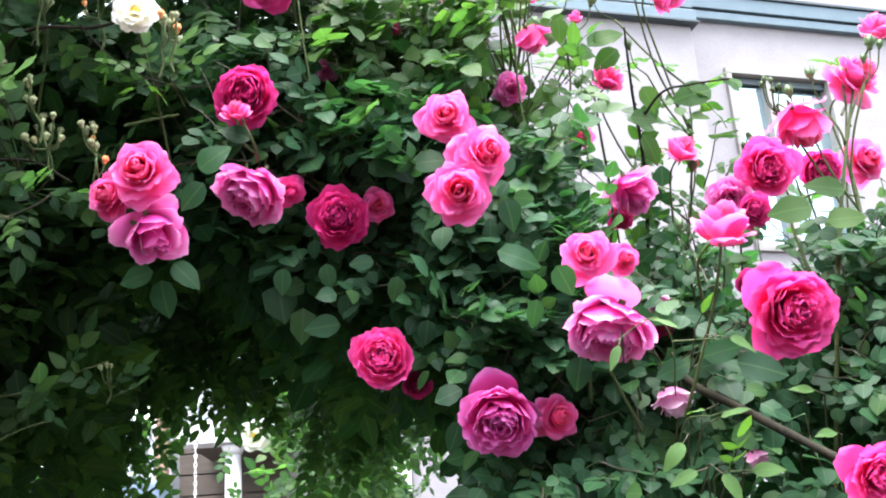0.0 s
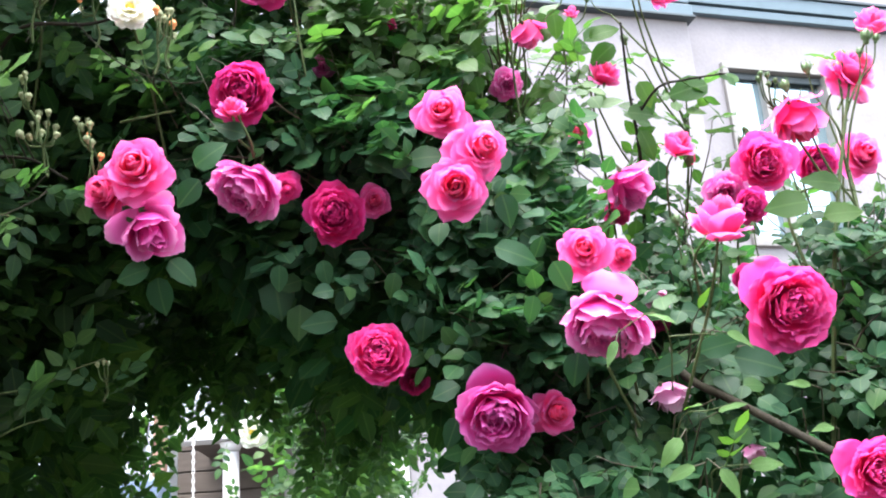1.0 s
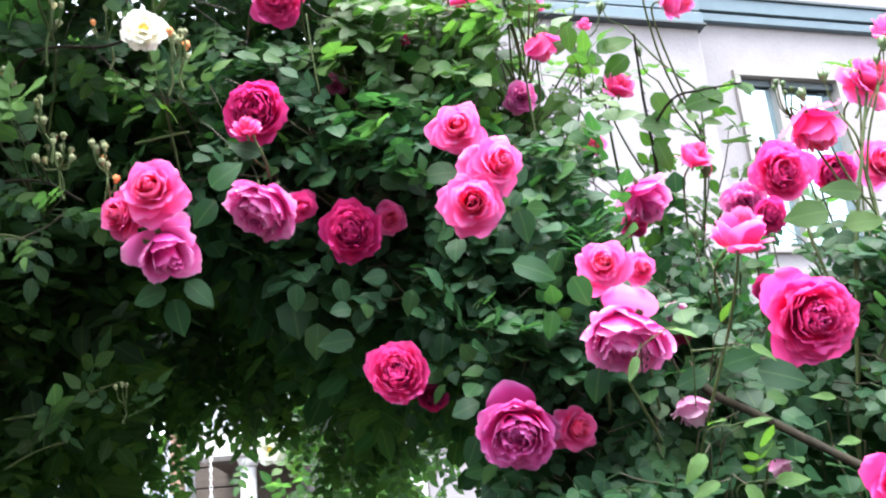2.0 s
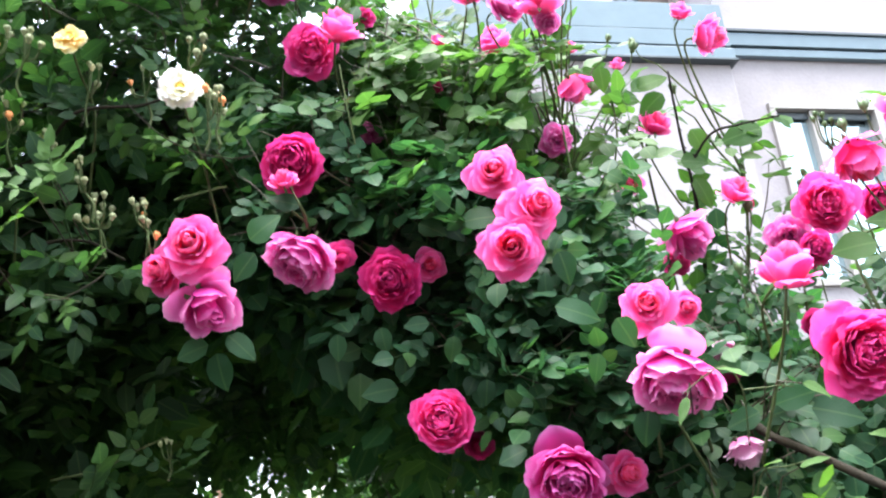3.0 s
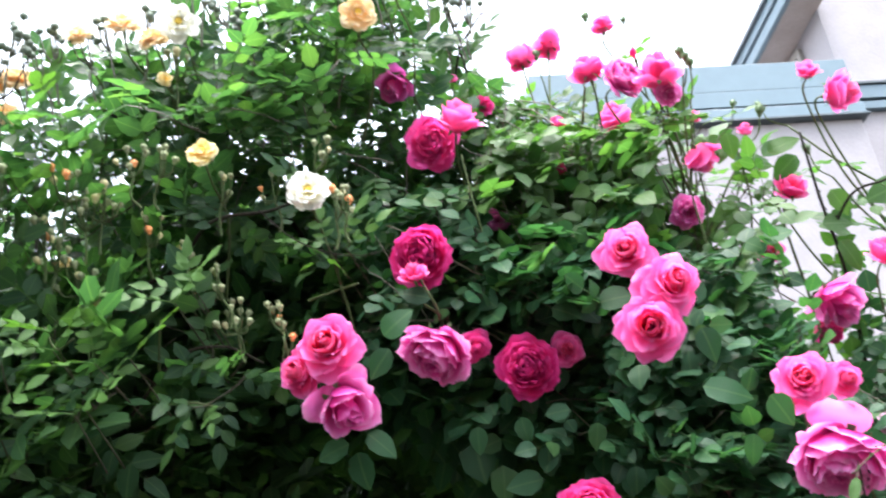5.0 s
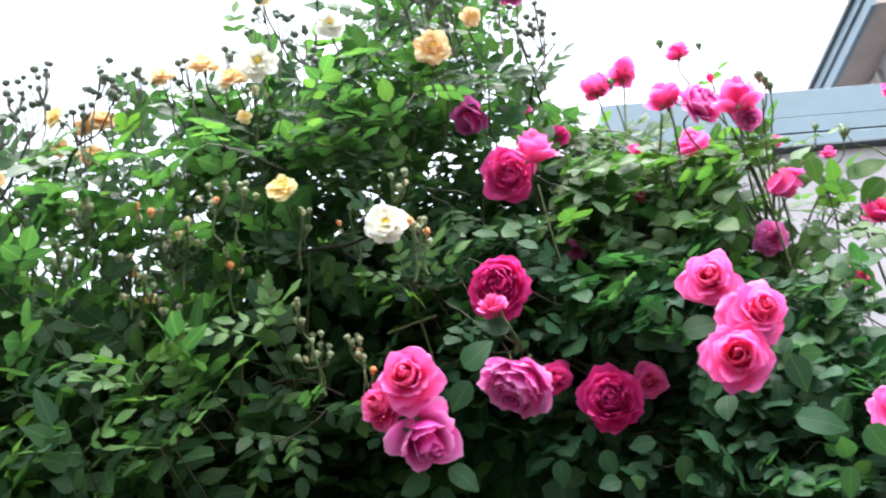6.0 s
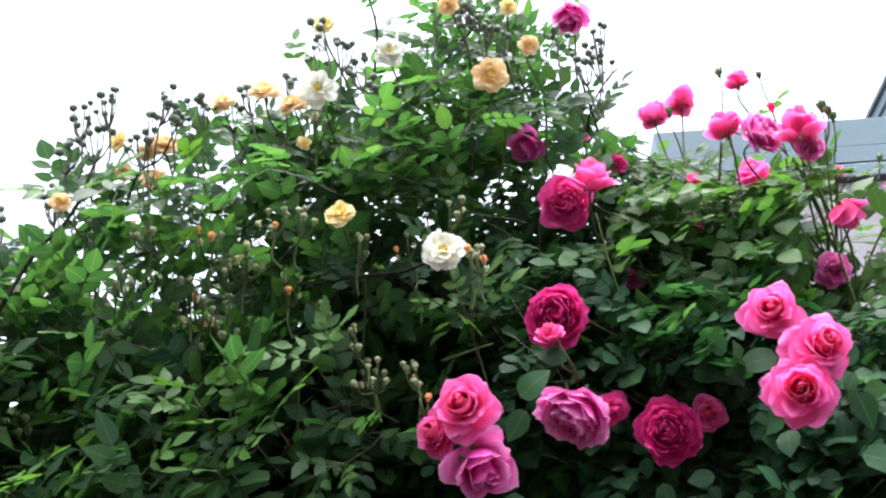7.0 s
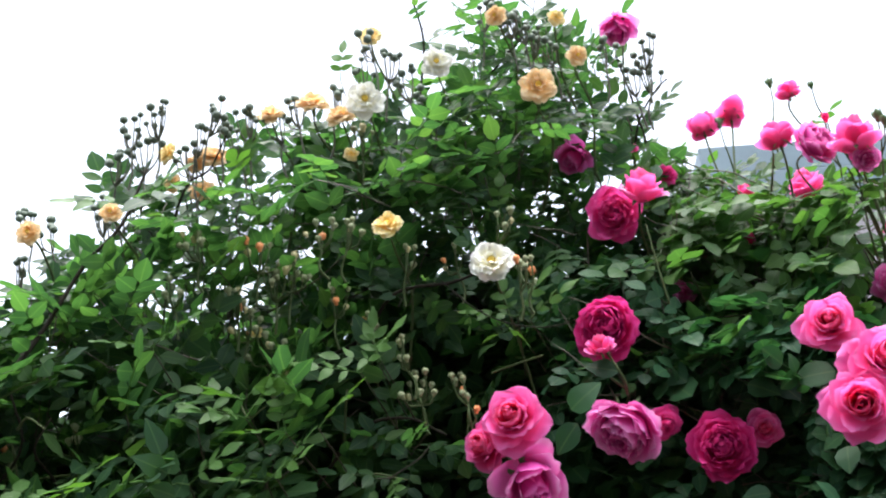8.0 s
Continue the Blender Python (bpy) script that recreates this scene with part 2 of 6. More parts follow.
# ---- white building with blue-grey cornice ----
def building():
    root = new("apartment_building")
    root.matrix_basis = pose(1.862, 5.807, 0, 0, 0, 15.6)
    tagged(root, "white stucco building with blue-grey metal cornice", "building")
    WY = 0.25
    # front wall round the window opening
    wx0, wx1, wz0, wz1 = 0.353, 1.20, 3.55, 4.872
    wall = bmesh.new()
    for a, b, c, d in ((0.13, wx0, 0, 6.5), (wx1, 7.0, 0, 6.5), (wx0, wx1, 0, wz0), (wx0, wx1, wz1, 6.5)):
        cell = box(a, b, WY, WY + 0.3, c, d, 0)
        tmp = bpy.data.meshes.new("cell")
        cell.to_mesh(tmp)
        cell.free()
        wall.from_mesh(tmp)
        bpy.data.meshes.remove(tmp)
    bmesh.ops.remove_doubles(wall, verts=wall.verts, dist=0.0005)
    part("wall", wall, STUCCO, root)
    part("side_wall", box(0.14, 0.44, WY + 0.302, 7.5, 0, 6.18, 0), STUCCO, root)
    part("bay_wall", box(-2.05, 0.0, 0.0, 5.0, 0, 5.04, 0.01), STUCCO, root)
    part("downspout", box(-2.135, -2.06, -0.03, 0.05, 0, 5.0, 0.012), PLAIN_WHITE, root, "white painted downspout")
    # parapet of the bay in three blue-grey bands
    part("fascia", box(-2.08, 0.02, -0.05, 0.30, 5.028, 5.112, 0.006), BLUE_TRIM, root)
    part("drip_edge", box(-2.09, 0.03, -0.065, 0.30, 5.010, 5.026, 0.003), DARK_TRIM, root)
    part("shadow_groove", box(-2.07, 0.01, -0.03, 0.30, 5.114, 5.130, 0), DARK_TRIM, root)
    part("fascia", box(-2.075, 0.01, -0.039, 0.30, 5.132, 5.248, 0.003), BLUE_TRIM, root)
    part("parapet", box(-2.07, 0.0, -0.036, 0.32, 5.252, 5.456, 0.003), BLUE_TRIM, root)
    # belt course on the tall wall
    part("belt_course", box(0.03, 7.0, WY - 0.05, WY - 0.003, 5.225, 5.285, 0.004), BLUE_TRIM, root)
    part("shadow_groove", box(0.03, 7.0, WY - 0.03, WY - 0.003, 5.287, 5.301, 0), DARK_TRIM, root)
    part("belt_course", box(0.03, 7.0, WY - 0.06, WY - 0.003, 5.303, 5.405, 0.004), BLUE_TRIM, root)
    part("drip_edge", box(0.03, 7.0, WY - 0.075, WY - 0.003, 5.409, 5.43, 0.003), DARK_TRIM, root)
    # eave along the side wall
    part("fascia", box(-0.16, -0.12, WY - 0.3, 7.6, 6.09, 6.175, 0.006), BLUE_TRIM, root)
    part("shadow_groove", box(-0.15, -0.12, WY - 0.3, 7.6, 6.177, 6.192, 0), DARK_TRIM, root)
    part("fascia", box(-0.175, -0.12, WY - 0.3, 7.6, 6.194, 6.265, 0.006), BLUE_TRIM, root)
    part("drip_edge", box(-0.20, -0.12, WY - 0.3, 7.6, 6.268, 6.30, 0.004), DARK_TRIM, root)
    part("soffit", box(-0.118, 0.138, WY - 0.28, 7.6, 6.12, 6.17, 0.004), STUCCO_SIDE, root, "tan shaded soffit under the eave")
    part("roof", box(-0.16, 7.2, WY + 0.31, 7.7, 6.272, 6.30, 0.02), DARK_TRIM, root)
    part("coping", box(0.10, 7.1, WY - 0.03, WY + 0.33, 6.502, 6.54, 0.006), DARK_TRIM, root)
    side = new("window")
    side.parent = root
    part("frame", box(0.10, 0.138, 0.60, 0.65, 4.6, 6.06, 0.004), FRAME, side)
    part("frame", box(0.10, 0.138, 0.65, 2.0, 6.01, 6.06, 0.004), FRAME, side)
    part("pane", box(0.125, 0.137, 0.652, 2.0, 4.6, 6.008, 0), GLASS, side)
    # window
    win = new("window")
    win.parent = root
    win["label"] = "grey-framed sliding window with pale reflecting glass"
    f = 0.045
    part("frame", box(wx0, wx1, WY - 0.03, WY + 0.1, wz1 - f, wz1, 0.004), FRAME, win)
    part("frame", box(wx0, wx1, WY - 0.03, WY + 0.1, wz0, wz0 + f, 0.004), FRAME, win)
    part("frame", box(wx0, wx0 + f, WY - 0.03, WY + 0.1, wz0 + f, wz1 - f, 0.004), FRAME, win)
    part("frame", box(wx1 - f, wx1, WY - 0.03, WY + 0.1, wz0 + f, wz1 - f, 0.004), FRAME, win)
    part("mullion", box(0.66, 0.715, WY - 0.01, WY + 0.09, wz0 + f, wz1 - f, 0.004), FRAME, win)
    part("header", box(wx0 + f, wx1 - f, WY + 0.02, WY + 0.04, wz1 - f - 0.05, wz1 - f - 0.002, 0.002), DARK_TRIM, win)
    part("pane", box(wx0 + f, 0.66, WY + 0.05, WY + 0.056, wz0 + f, wz1 - f, 0), GLASS, win)
    part("pane", box(0.715, wx1 - f, WY + 0.07, WY + 0.076, wz0 + f, wz1 - f, 0), GLASS, win, "darker glass")
    # flat dark sheet behind the panes in place of the unlit room
    part("dark_room", box(wx0, wx1, WY + 0.16, WY + 0.2, wz0, wz1, 0), ROOM_SHADE, win)


building()


# ---- porch seen through the arch ----
def porch():
    root = new("porch_house")
    tagged(root, "porch house with white column and brown boarding", "house")
    part("back_wall", box(-2.6, 0.6, 10.0, 10.15, 0, 4.5, 0), BOARDS, root)
    for i in range(9):
        part("board", box(-2.6, 0.6, 9.97, 9.998, 1.9 + i * 0.2, 2.085 + i * 0.2, 0.006), BOARDS, root)
    part("beam", box(-2.15, 0.6, 8.6, 8.85, 2.97, 3.16, 0.01), PLAIN_WHITE, root)
    part("soffit", box(-2.15, 0.6, 8.86, 10.0, 3.02, 3.08, 0), BOARDS, root)
    part("post", box(-2.30, -2.20, 8.5, 8.62, 0, 4.2, 0.01), WOOD_POST, root)
    bm = bmesh.new()
    bmesh.ops.create_cone(bm, cap_ends=True, segments=28, radius1=0.078, radius2=0.068, depth=2.5)
    part("column", bm, PLAIN_WHITE, root, m=pose(-1.70, 8.76, 1.63), smooth=True)
    bm = bmesh.new()
    bmesh.ops.create_cone(bm, cap_ends=True, segments=28, radius1=0.075, radius2=0.10, depth=0.07)
    part("capital", bm, PLAIN_WHITE, root, m=pose(-1.70, 8.76, 2.925), smooth=True)
    frame = new("window")
    frame.parent = root
    part("frame", box(-0.80, -0.50, 9.93, 9.965, 1.9, 2.88, 0.006), PLAIN_WHITE, frame)
    part("pane", box(-0.76, -0.54, 9.915, 9.928, 1.95, 2.83, 0), GLASS, frame)
    for i in range(11):
        part("siding_board", box(-3.6, -2.36, 9.30, 9.33, 1.4 + i * 0.17, 1.56 + i * 0.17, 0.006), PALE_SIDING, root, "pale blue-grey siding board")
    part("side_wall", box(-3.6, -2.36, 9.335, 9.6, 0, 3.28, 0), PALE_SIDING, root, "pale blue-grey siding")
    part("upper_wall", box(-2.15, 0.6, 8.62, 8.8, 3.165, 5.0, 0.01), PALE_SIDING, root)


porch()


def hanging_chain():
    """A pale chain of oval links that hangs from the porch beam."""
    root = new("hanging_chain")
    root.location = (-1.965, 8.52, 2.96)
    tagged(root, "pale metal chain hanging from the porch beam", "chain")
    ring = []
    for k in range(13):
        a = 2 * math.pi * k / 12
        ring.append((0.011 * math.cos(a), 0.0, 0.024 * math.sin(a)))
    v, f = tube(np.array(ring), 0.0045, 0.0045, 6)
    link = mesh_of("link", v, f, PLAIN_WHITE)
    for k in range(18):
        child("link", link, root, pose(0, 0, -0.02 - 0.038 * k, 0, 0, 90 if k % 2 else 0))
    hook = smooth_line([(0, 0.09, 0.02), (0, 0.02, 0.03), (0, 0, 0.0)], 4)
    v, f = tube(hook, 0.005, 0.005, 6)
    child("hook", mesh_of("hook", v, f, DARK_TRIM), root)


hanging_chain()

shade = new("canvas_awning")
tagged(shade, "blue-grey canvas awning beside the porch", "awning")
part("cover", box(-2.32, -1.98, 7.5, 7.9, 2.3, 2.56, 0.03), BLUE_SHADE, shade)
part("post", box(-2.17, -2.13, 7.68, 7.72, 0, 2.3, 0.004), DARK_TRIM, shade)


# ---- the two climbing roses: the hedge they form over an arch ----
def front(x, z):
    """The front of the foliage, in metres from the camera's wall."""
    return 1.13 + 0.148 * x + 0.25 * (z - 2) - 0.336 * x * x


TOP = ((-1.6, 2.00), (-1.2, 2.12), (-0.94, 2.27), (-0.80, 2.41), (-0.62, 2.57), (-0.45, 2.73), (-0.32, 2.90), (-0.20, 2.82),
       (-0.12, 2.58), (0.05, 2.48), (0.18, 2.42), (0.32, 2.22), (0.5, 2.12), (0.8, 2.10), (1.4, 2.0))


def top(x, y=None, z=2.3, dome=0.32):
    """The top of the foliage, which domes up behind its front."""
    rise = 0.0 if y is None else dome * min(0.5, max(0.0, y - front(x, z)))
    return float(np.interp(x, [a for a, _ in TOP], [b for _, b in TOP])) + rise


def floor_of_arch(x, y):
    """The underside of the foliage; the passage lies under it."""
    if x > (0.14 if y < 1.36 else 0.20):
        return 1.1
    if x < -0.60 or (x < -0.29 * y - 0.05 and y > 1.33):
        return 0.9
    side = max(0.0, (x + 0.02) / 0.12)
    return 1.99 + 0.10 * min(1.0, max(0.0, (y - 1.45) / 0.45)) + 0.11 * min(1.0, max(0.0, (-0.14 - x) / 0.12)) - 0.24 * side ** 2 + 0.06 * math.sin(9 * x + 3 * y)


# ---- leaves ----
def leaflet(length, width, fold, droop, point, rows=6, teeth=0.0, rng=None):
    """One leaflet from the origin along +y, its upper face to +z: rounded at the base, drawn out to a tip."""
    vs, us, fs = [], [], []
    twist = rng.uniform(-0.35, 0.35) if rng is not None else 0.0
    ph = rng.uniform(0, 6.28) if rng is not None else 0.0
    for i in range(rows + 1):
        v = i / rows if rows > 3 else (0.0, 0.22, 0.64, 1.0)[i]
        w = max(0.0, math.sin(math.pi * min(1.0, v ** (0.78 if point < 1.2 else 0.80)))) ** (0.55 + (0.38 if point < 1.2 else 0.45) * v)
        if i == rows:
            w = 0.0
        if 0 < i < rows:
            w *= 1 + teeth * (1 if i % 2 else -1)
        h = width / 2 * w
        z = -droop * length * v * v
        y = length * v
        wave = 0.035 * length * math.sin(v * 7 + ph)
        f = fold * (1 - 0.5 * v)
        c, k = math.cos(f), math.sin(f)
        lean = twist * v
        vs += [(-h * c, y, z + h * k + wave * w - h * lean), (0, y, z), (h * c, y, z + h * k - wave * w + h * lean)]
        us += [(0.5 - 0.5 * w, v), (0.5, v), (0.5 + 0.5 * w, v)]
        if i:
            a = 3 * (i - 1)
            fs += [(a, a + 1, a + 4, a + 3), (a + 1, a + 2, a + 5, a + 4)]
    return np.array(vs), np.array(us), fs


def compound_leaf(kind, rng, rows=5):
    """A whole rose leaf: stalk along +y with five or seven leaflets."""
    V, U, F = [], [], []
    wide = kind in ("climber", "fresh")
    pairs = (1 if rng.random() < 0.4 else 2) if kind == "young" else (2 if wide or rng.random() < 0.5 else 3)
    size = {"climber": 0.0285, "fresh": 0.031, "rambler": 0.031, "young": 0.031}[kind] * (1.28 if rows == 3 else 1.0)
    step = 0.0225 if wide else 0.0185
    if rows == 3:
        step *= 1.2
    first = 0.019

    def add(v, u, f):
        k = sum(len(q) for q in V)
        V.append(v)
        U.append(u)
        F.extend([tuple(i + k for i in q) for q in f])

    def put(at, yaw, scale):
        l = size * scale * rng.uniform(0.88, 1.12)
        ratio = {"climber": (0.76, 0.92), "fresh": (0.62, 0.80), "rambler": (0.50, 0.66), "young": (0.40, 0.54)}[kind]
        v, u, f = leaflet(l, l * rng.uniform(*ratio), rng.uniform(0.03, 0.22), rng.uniform(-0.02, 0.24), 1.0 if wide else 1.5,
                          rows, 0.05 if rows > 6 else 0.0, rng)
        m = np.array(Euler((rng.uniform(-0.22, 0.10), rng.uniform(-0.25, 0.25), yaw)).to_matrix())
        add(v @ m.T + at, u, f)

    bend = rng.uniform(0.1, 0.6)

    def spine(s):
        return np.array([0, s, -bend * s * s / 0.12])

    end = first + step * (pairs - 0.15)
    for p in range(pairs):
        s = first + step * p
        for side in (-1, 1):
            put(spine(s), side * -rng.uniform(0.85, 1.25), 0.74 + 0.13 * p)
    put(spine(end), rng.uniform(-0.15, 0.15), 1.1)
    if rows > 3:
        sv, sf = tube(np.array([spine(s) for s in np.linspace(0, end, 4)]), 0.0010, 0.0006, 3)
        sv = np.array(sv)
        add(sv, np.full((len(sv), 2), 0.5), sf)
    return np.concatenate(V), np.concatenate(U), F


LEAVES = {}
for kind_name, mat in (("climber", LEAF_CLIMBER), ("rambler", LEAF_RAMBLER), ("young", LEAF_YOUNG), ("fresh", LEAF_FRESH_BACKLIT)):
    for rows in (3, 5, 8):
        rng = np.random.default_rng(len(kind_name) + rows)
        LEAVES[kind_name, rows] = []
        for _ in range(9):
            v, u, f = compound_leaf(kind_name, rng, rows)
            LEAVES[kind_name, rows].append((v, u, f, mesh_of("leaf", v, f, mat, u)))


def leaf_frame(at, tip, normal, scale):
    """A 4x4 array that lays a leaf at a place, its tip and upper face the given ways."""
    y = tip / np.linalg.norm(tip)
    x = np.cross(y, normal)
    x /= np.linalg.norm(x) + 1e-9
    z = np.cross(x, y)
    m = np.eye(4)
    m[:3, 0], m[:3, 1], m[:3, 2], m[:3, 3] = x * scale, y * scale, z * scale, at
    return m


class Plant:
    """Gathers a plant's canes, shoots and leaves, and builds them."""

    def __init__(self, name, kind, label, category, base):
        self.root = new(name)
        self.root.location = base
        tagged(self.root, label, category)
        self.base, self.kind = np.array(base, float), kind
        self.leaves, self.inner, self.young, self.fresh, self.sv, self.sf = [], [], [], [], [], []

    def twig(self, line, r0, r1, sides=5):
        v, f = tube(np.asarray(line), r0, r1, sides)
        k = len(self.sv)
        self.sv += v
        self.sf += [tuple(i + k for i in q) for q in f]

    def cane(self, points, r0, r1, mat, rng):
        line = smooth_line(points, 8)
        v, f = tube(line, r0, r1, 8, 0.05, rng)
        v, f = [np.array(p) for p in v], list(f)
        # thorns, hooked down along the cane
        far = np.r_[0, np.cumsum(np.linalg.norm(np.diff(line, axis=0), axis=1))]
        if r0 > 0.0019:
            for s in np.arange(0.02, far[-1], 0.026):
                s += rng.uniform(-0.008, 0.008)
                at = np.array([np.interp(s, far, np.asarray(line)[:, k]) for k in range(3)])
                way = np.array([np.interp(min(s + 0.01, far[-1]), far, np.asarray(line)[:, k]) for k in range(3)]) - at + 1e-6
                way /= np.linalg.norm(way)
                out = np.cross(way, rng.normal(0, 1, 3))
                out /= np.linalg.norm(out)
                side = np.cross(way, out)
                r = r0 + (r1 - r0) * s / far[-1]
                h = 0.0022 + 0.5 * r
                n = len(v)
                v += [at + out * r * 0.7 + way * 0.0024, at + out * r * 0.7 - way * 0.0020 + side * 0.0009, at + out * r * 0.7 - way * 0.0020 - side * 0.0009, at + out * (r + h) - way * 0.0018]
                f += [(n, n + 1, n + 3), (n + 1, n + 2, n + 3), (n + 2, n, n + 3)]
        child("cane", mesh_of("cane", [p - self.base for p in v], f, mat), self.root)
        return line

    def joined(self, name, frames, stock, mat, rng):
        vs, us, fs, k = [], [], [], 0
        for m in frames:
            v, u, f, _ = stock[int(rng.integers(len(stock)))]
            vs.append(v @ m[:3, :3].T + m[:3, 3] - self.base)
            us.append(u)
            fs += [tuple(a + k for a in q) for q in f]
            k += len(v)
        if vs:
            tagged(child(name, mesh_of(name, np.concatenate(vs), fs, mat, np.concatenate(us)), self.root), kind="stuff")

    def finish(self, near, mat):
        """The leaves in front become parts, the others joined foliage."""
        rng = np.random.default_rng(3)
        order = sorted(range(len(self.leaves)), key=lambda i: near(self.leaves[i][:3, 3]))
        single = order[:290]
        taken = set(single)
        stock = LEAVES[self.kind, 5]
        for frames, some in (([self.leaves[i] for i in single], LEAVES[self.kind, 8]), (self.young, LEAVES["young", 8])):
            for m in frames:
                m = m.copy()
                m[:3, 3] -= self.base
                child("leaf", some[int(rng.integers(len(some)))][3], self.root, Matrix(m.tolist()))
        self.joined("foliage", [m for i, m in enumerate(self.leaves) if i not in taken], stock, mat, rng)
        self.joined("inner_foliage", self.inner, LEAVES[self.kind, 3], mat, rng)
        # upper leaves in the lighter green that includes painted backlight
        self.joined("fresh_foliage", self.fresh, LEAVES["fresh", 5], LEAF_FRESH_BACKLIT, rng)
        if self.sv:
            tagged(child("shoot_growth", mesh_of("shoot_growth", [p - self.base for p in self.sv], self.sf, STEM_TWIG), self.root), kind="stuff")


climber = Plant("pink_climbing_rose", "climber", "climbing rose with round dark green leaves trained over an arch", "rose bush", (0.35, 1.35, 0.0))
rambler = Plant("rambling_rose", "rambler", "rambling rose with narrow green leaves and many bud clusters", "rose bush", (-0.9, 1.35, 0.0))

TALL = []     # the long stalks, which carry leaves
BLOOMS = []   # centre, radius, facing: leaves keep clear of the open flowers


BLOOM_ROWS = []   # the same as arrays, once all flowers stand


def clear_of_blooms(*places):
    """Whether places leave the open side of every flower free, towards the path in front of the hedge."""
    if not BLOOM_ROWS:
        BLOOM_ROWS.extend((np.array([b[0] for b in BLOOMS]), np.array([b[1] for b in BLOOMS]), np.array([b[2] for b in BLOOMS])))
    c, r, way = BLOOM_ROWS
    reach = r * 1.02 + np.where(r > 0.017, 0.027, 0.006)
    for p in places:
        d = p - c
        s = (d * way).sum(axis=1)
        off = np.linalg.norm(d - way * s[:, None], axis=1)
        if np.any((-0.3 * r < s) & (s < 0.35) & (off < reach)):
            return False
    return True


# ---- petals ----
def petal_mesh(mat, length, width, th0, th1, r0, z0, ruffle, point, curl, rng, nu=8, nv=8):
    """A petal that rises from radius r0 about the flower's +z axis and leans out from th0 to th1 degrees."""
    vs, us, fs = [], [], []
    r, z = r0, z0
    ph = rng.uniform(0, 6.28, 5)
    notch = rng.uniform(-0.10, 0.05)
    skew = rng.uniform(-0.10, 0.10)
    roll = rng.uniform(0.5, 1.5, 2)
    prev = 0.0
    for j in range(nv + 1):
        v = (j / nv) ** 0.85
        th = radians(th0 + (th1 - th0) * v + curl * max(0.0, v - 0.72) * 3.6)
        r += (v - prev) * length * math.sin(th)
        z += (v - prev) * length * math.cos(th)
        prev = v
        w = width / 2 * (0.22 + 0.78 * math.sin(min(1.0, v * 1.4) * math.pi / 2))
        if v > 0.70:
            w *= max(0.30, 1 - ((v - 0.70) / 0.33) ** 2.2) ** 0.5
        wrap = max(abs(r), 0.10) * 0.9 + 0.07
        for i in range(nu + 1):
            u = 2 * i / nu - 1
            phi = (u + skew * v * v) * w / wrap
            back = ruffle * v ** 2 * (math.sin(3.2 * u + ph[0]) + 0.7 * math.sin(6.1 * u + ph[1]) + 0.6 * math.sin(9 * v + ph[2]) * abs(u) + 0.5 * math.sin(11 * u + ph[3]) * v)
            # the side edges roll back unevenly
            back += 0.10 * length * max(0.0, abs(u) - 0.55) * v * roll[0 if u < 0 else 1] * (1 if curl > 15 else 0.3)
            tip = (point * (1 - abs(u)) + notch * math.exp(-(u * 5) ** 2) + 0.055 * math.sin(4.5 * u + ph[1]) + 0.03 * math.sin(9.5 * u + ph[4])) * max(0.0, v - 0.55) * length - 0.05 * length * v * v * u * u
            rr = r - wrap + back * math.cos(th) + tip * math.sin(th)
            x = rr + wrap * math.cos(phi)
            y = wrap * math.sin(phi)
            vs.append((x, y, z - back * math.sin(th) + tip * math.cos(th)))
            us.append((i / nu, v))
    for j in range(nv):
        for i in range(nu):
            a = j * (nu + 1) + i
            fs.append((a, a + 1, a + nu + 2, a + nu + 1))
    return mesh_of("petal", vs, fs, mat, us)


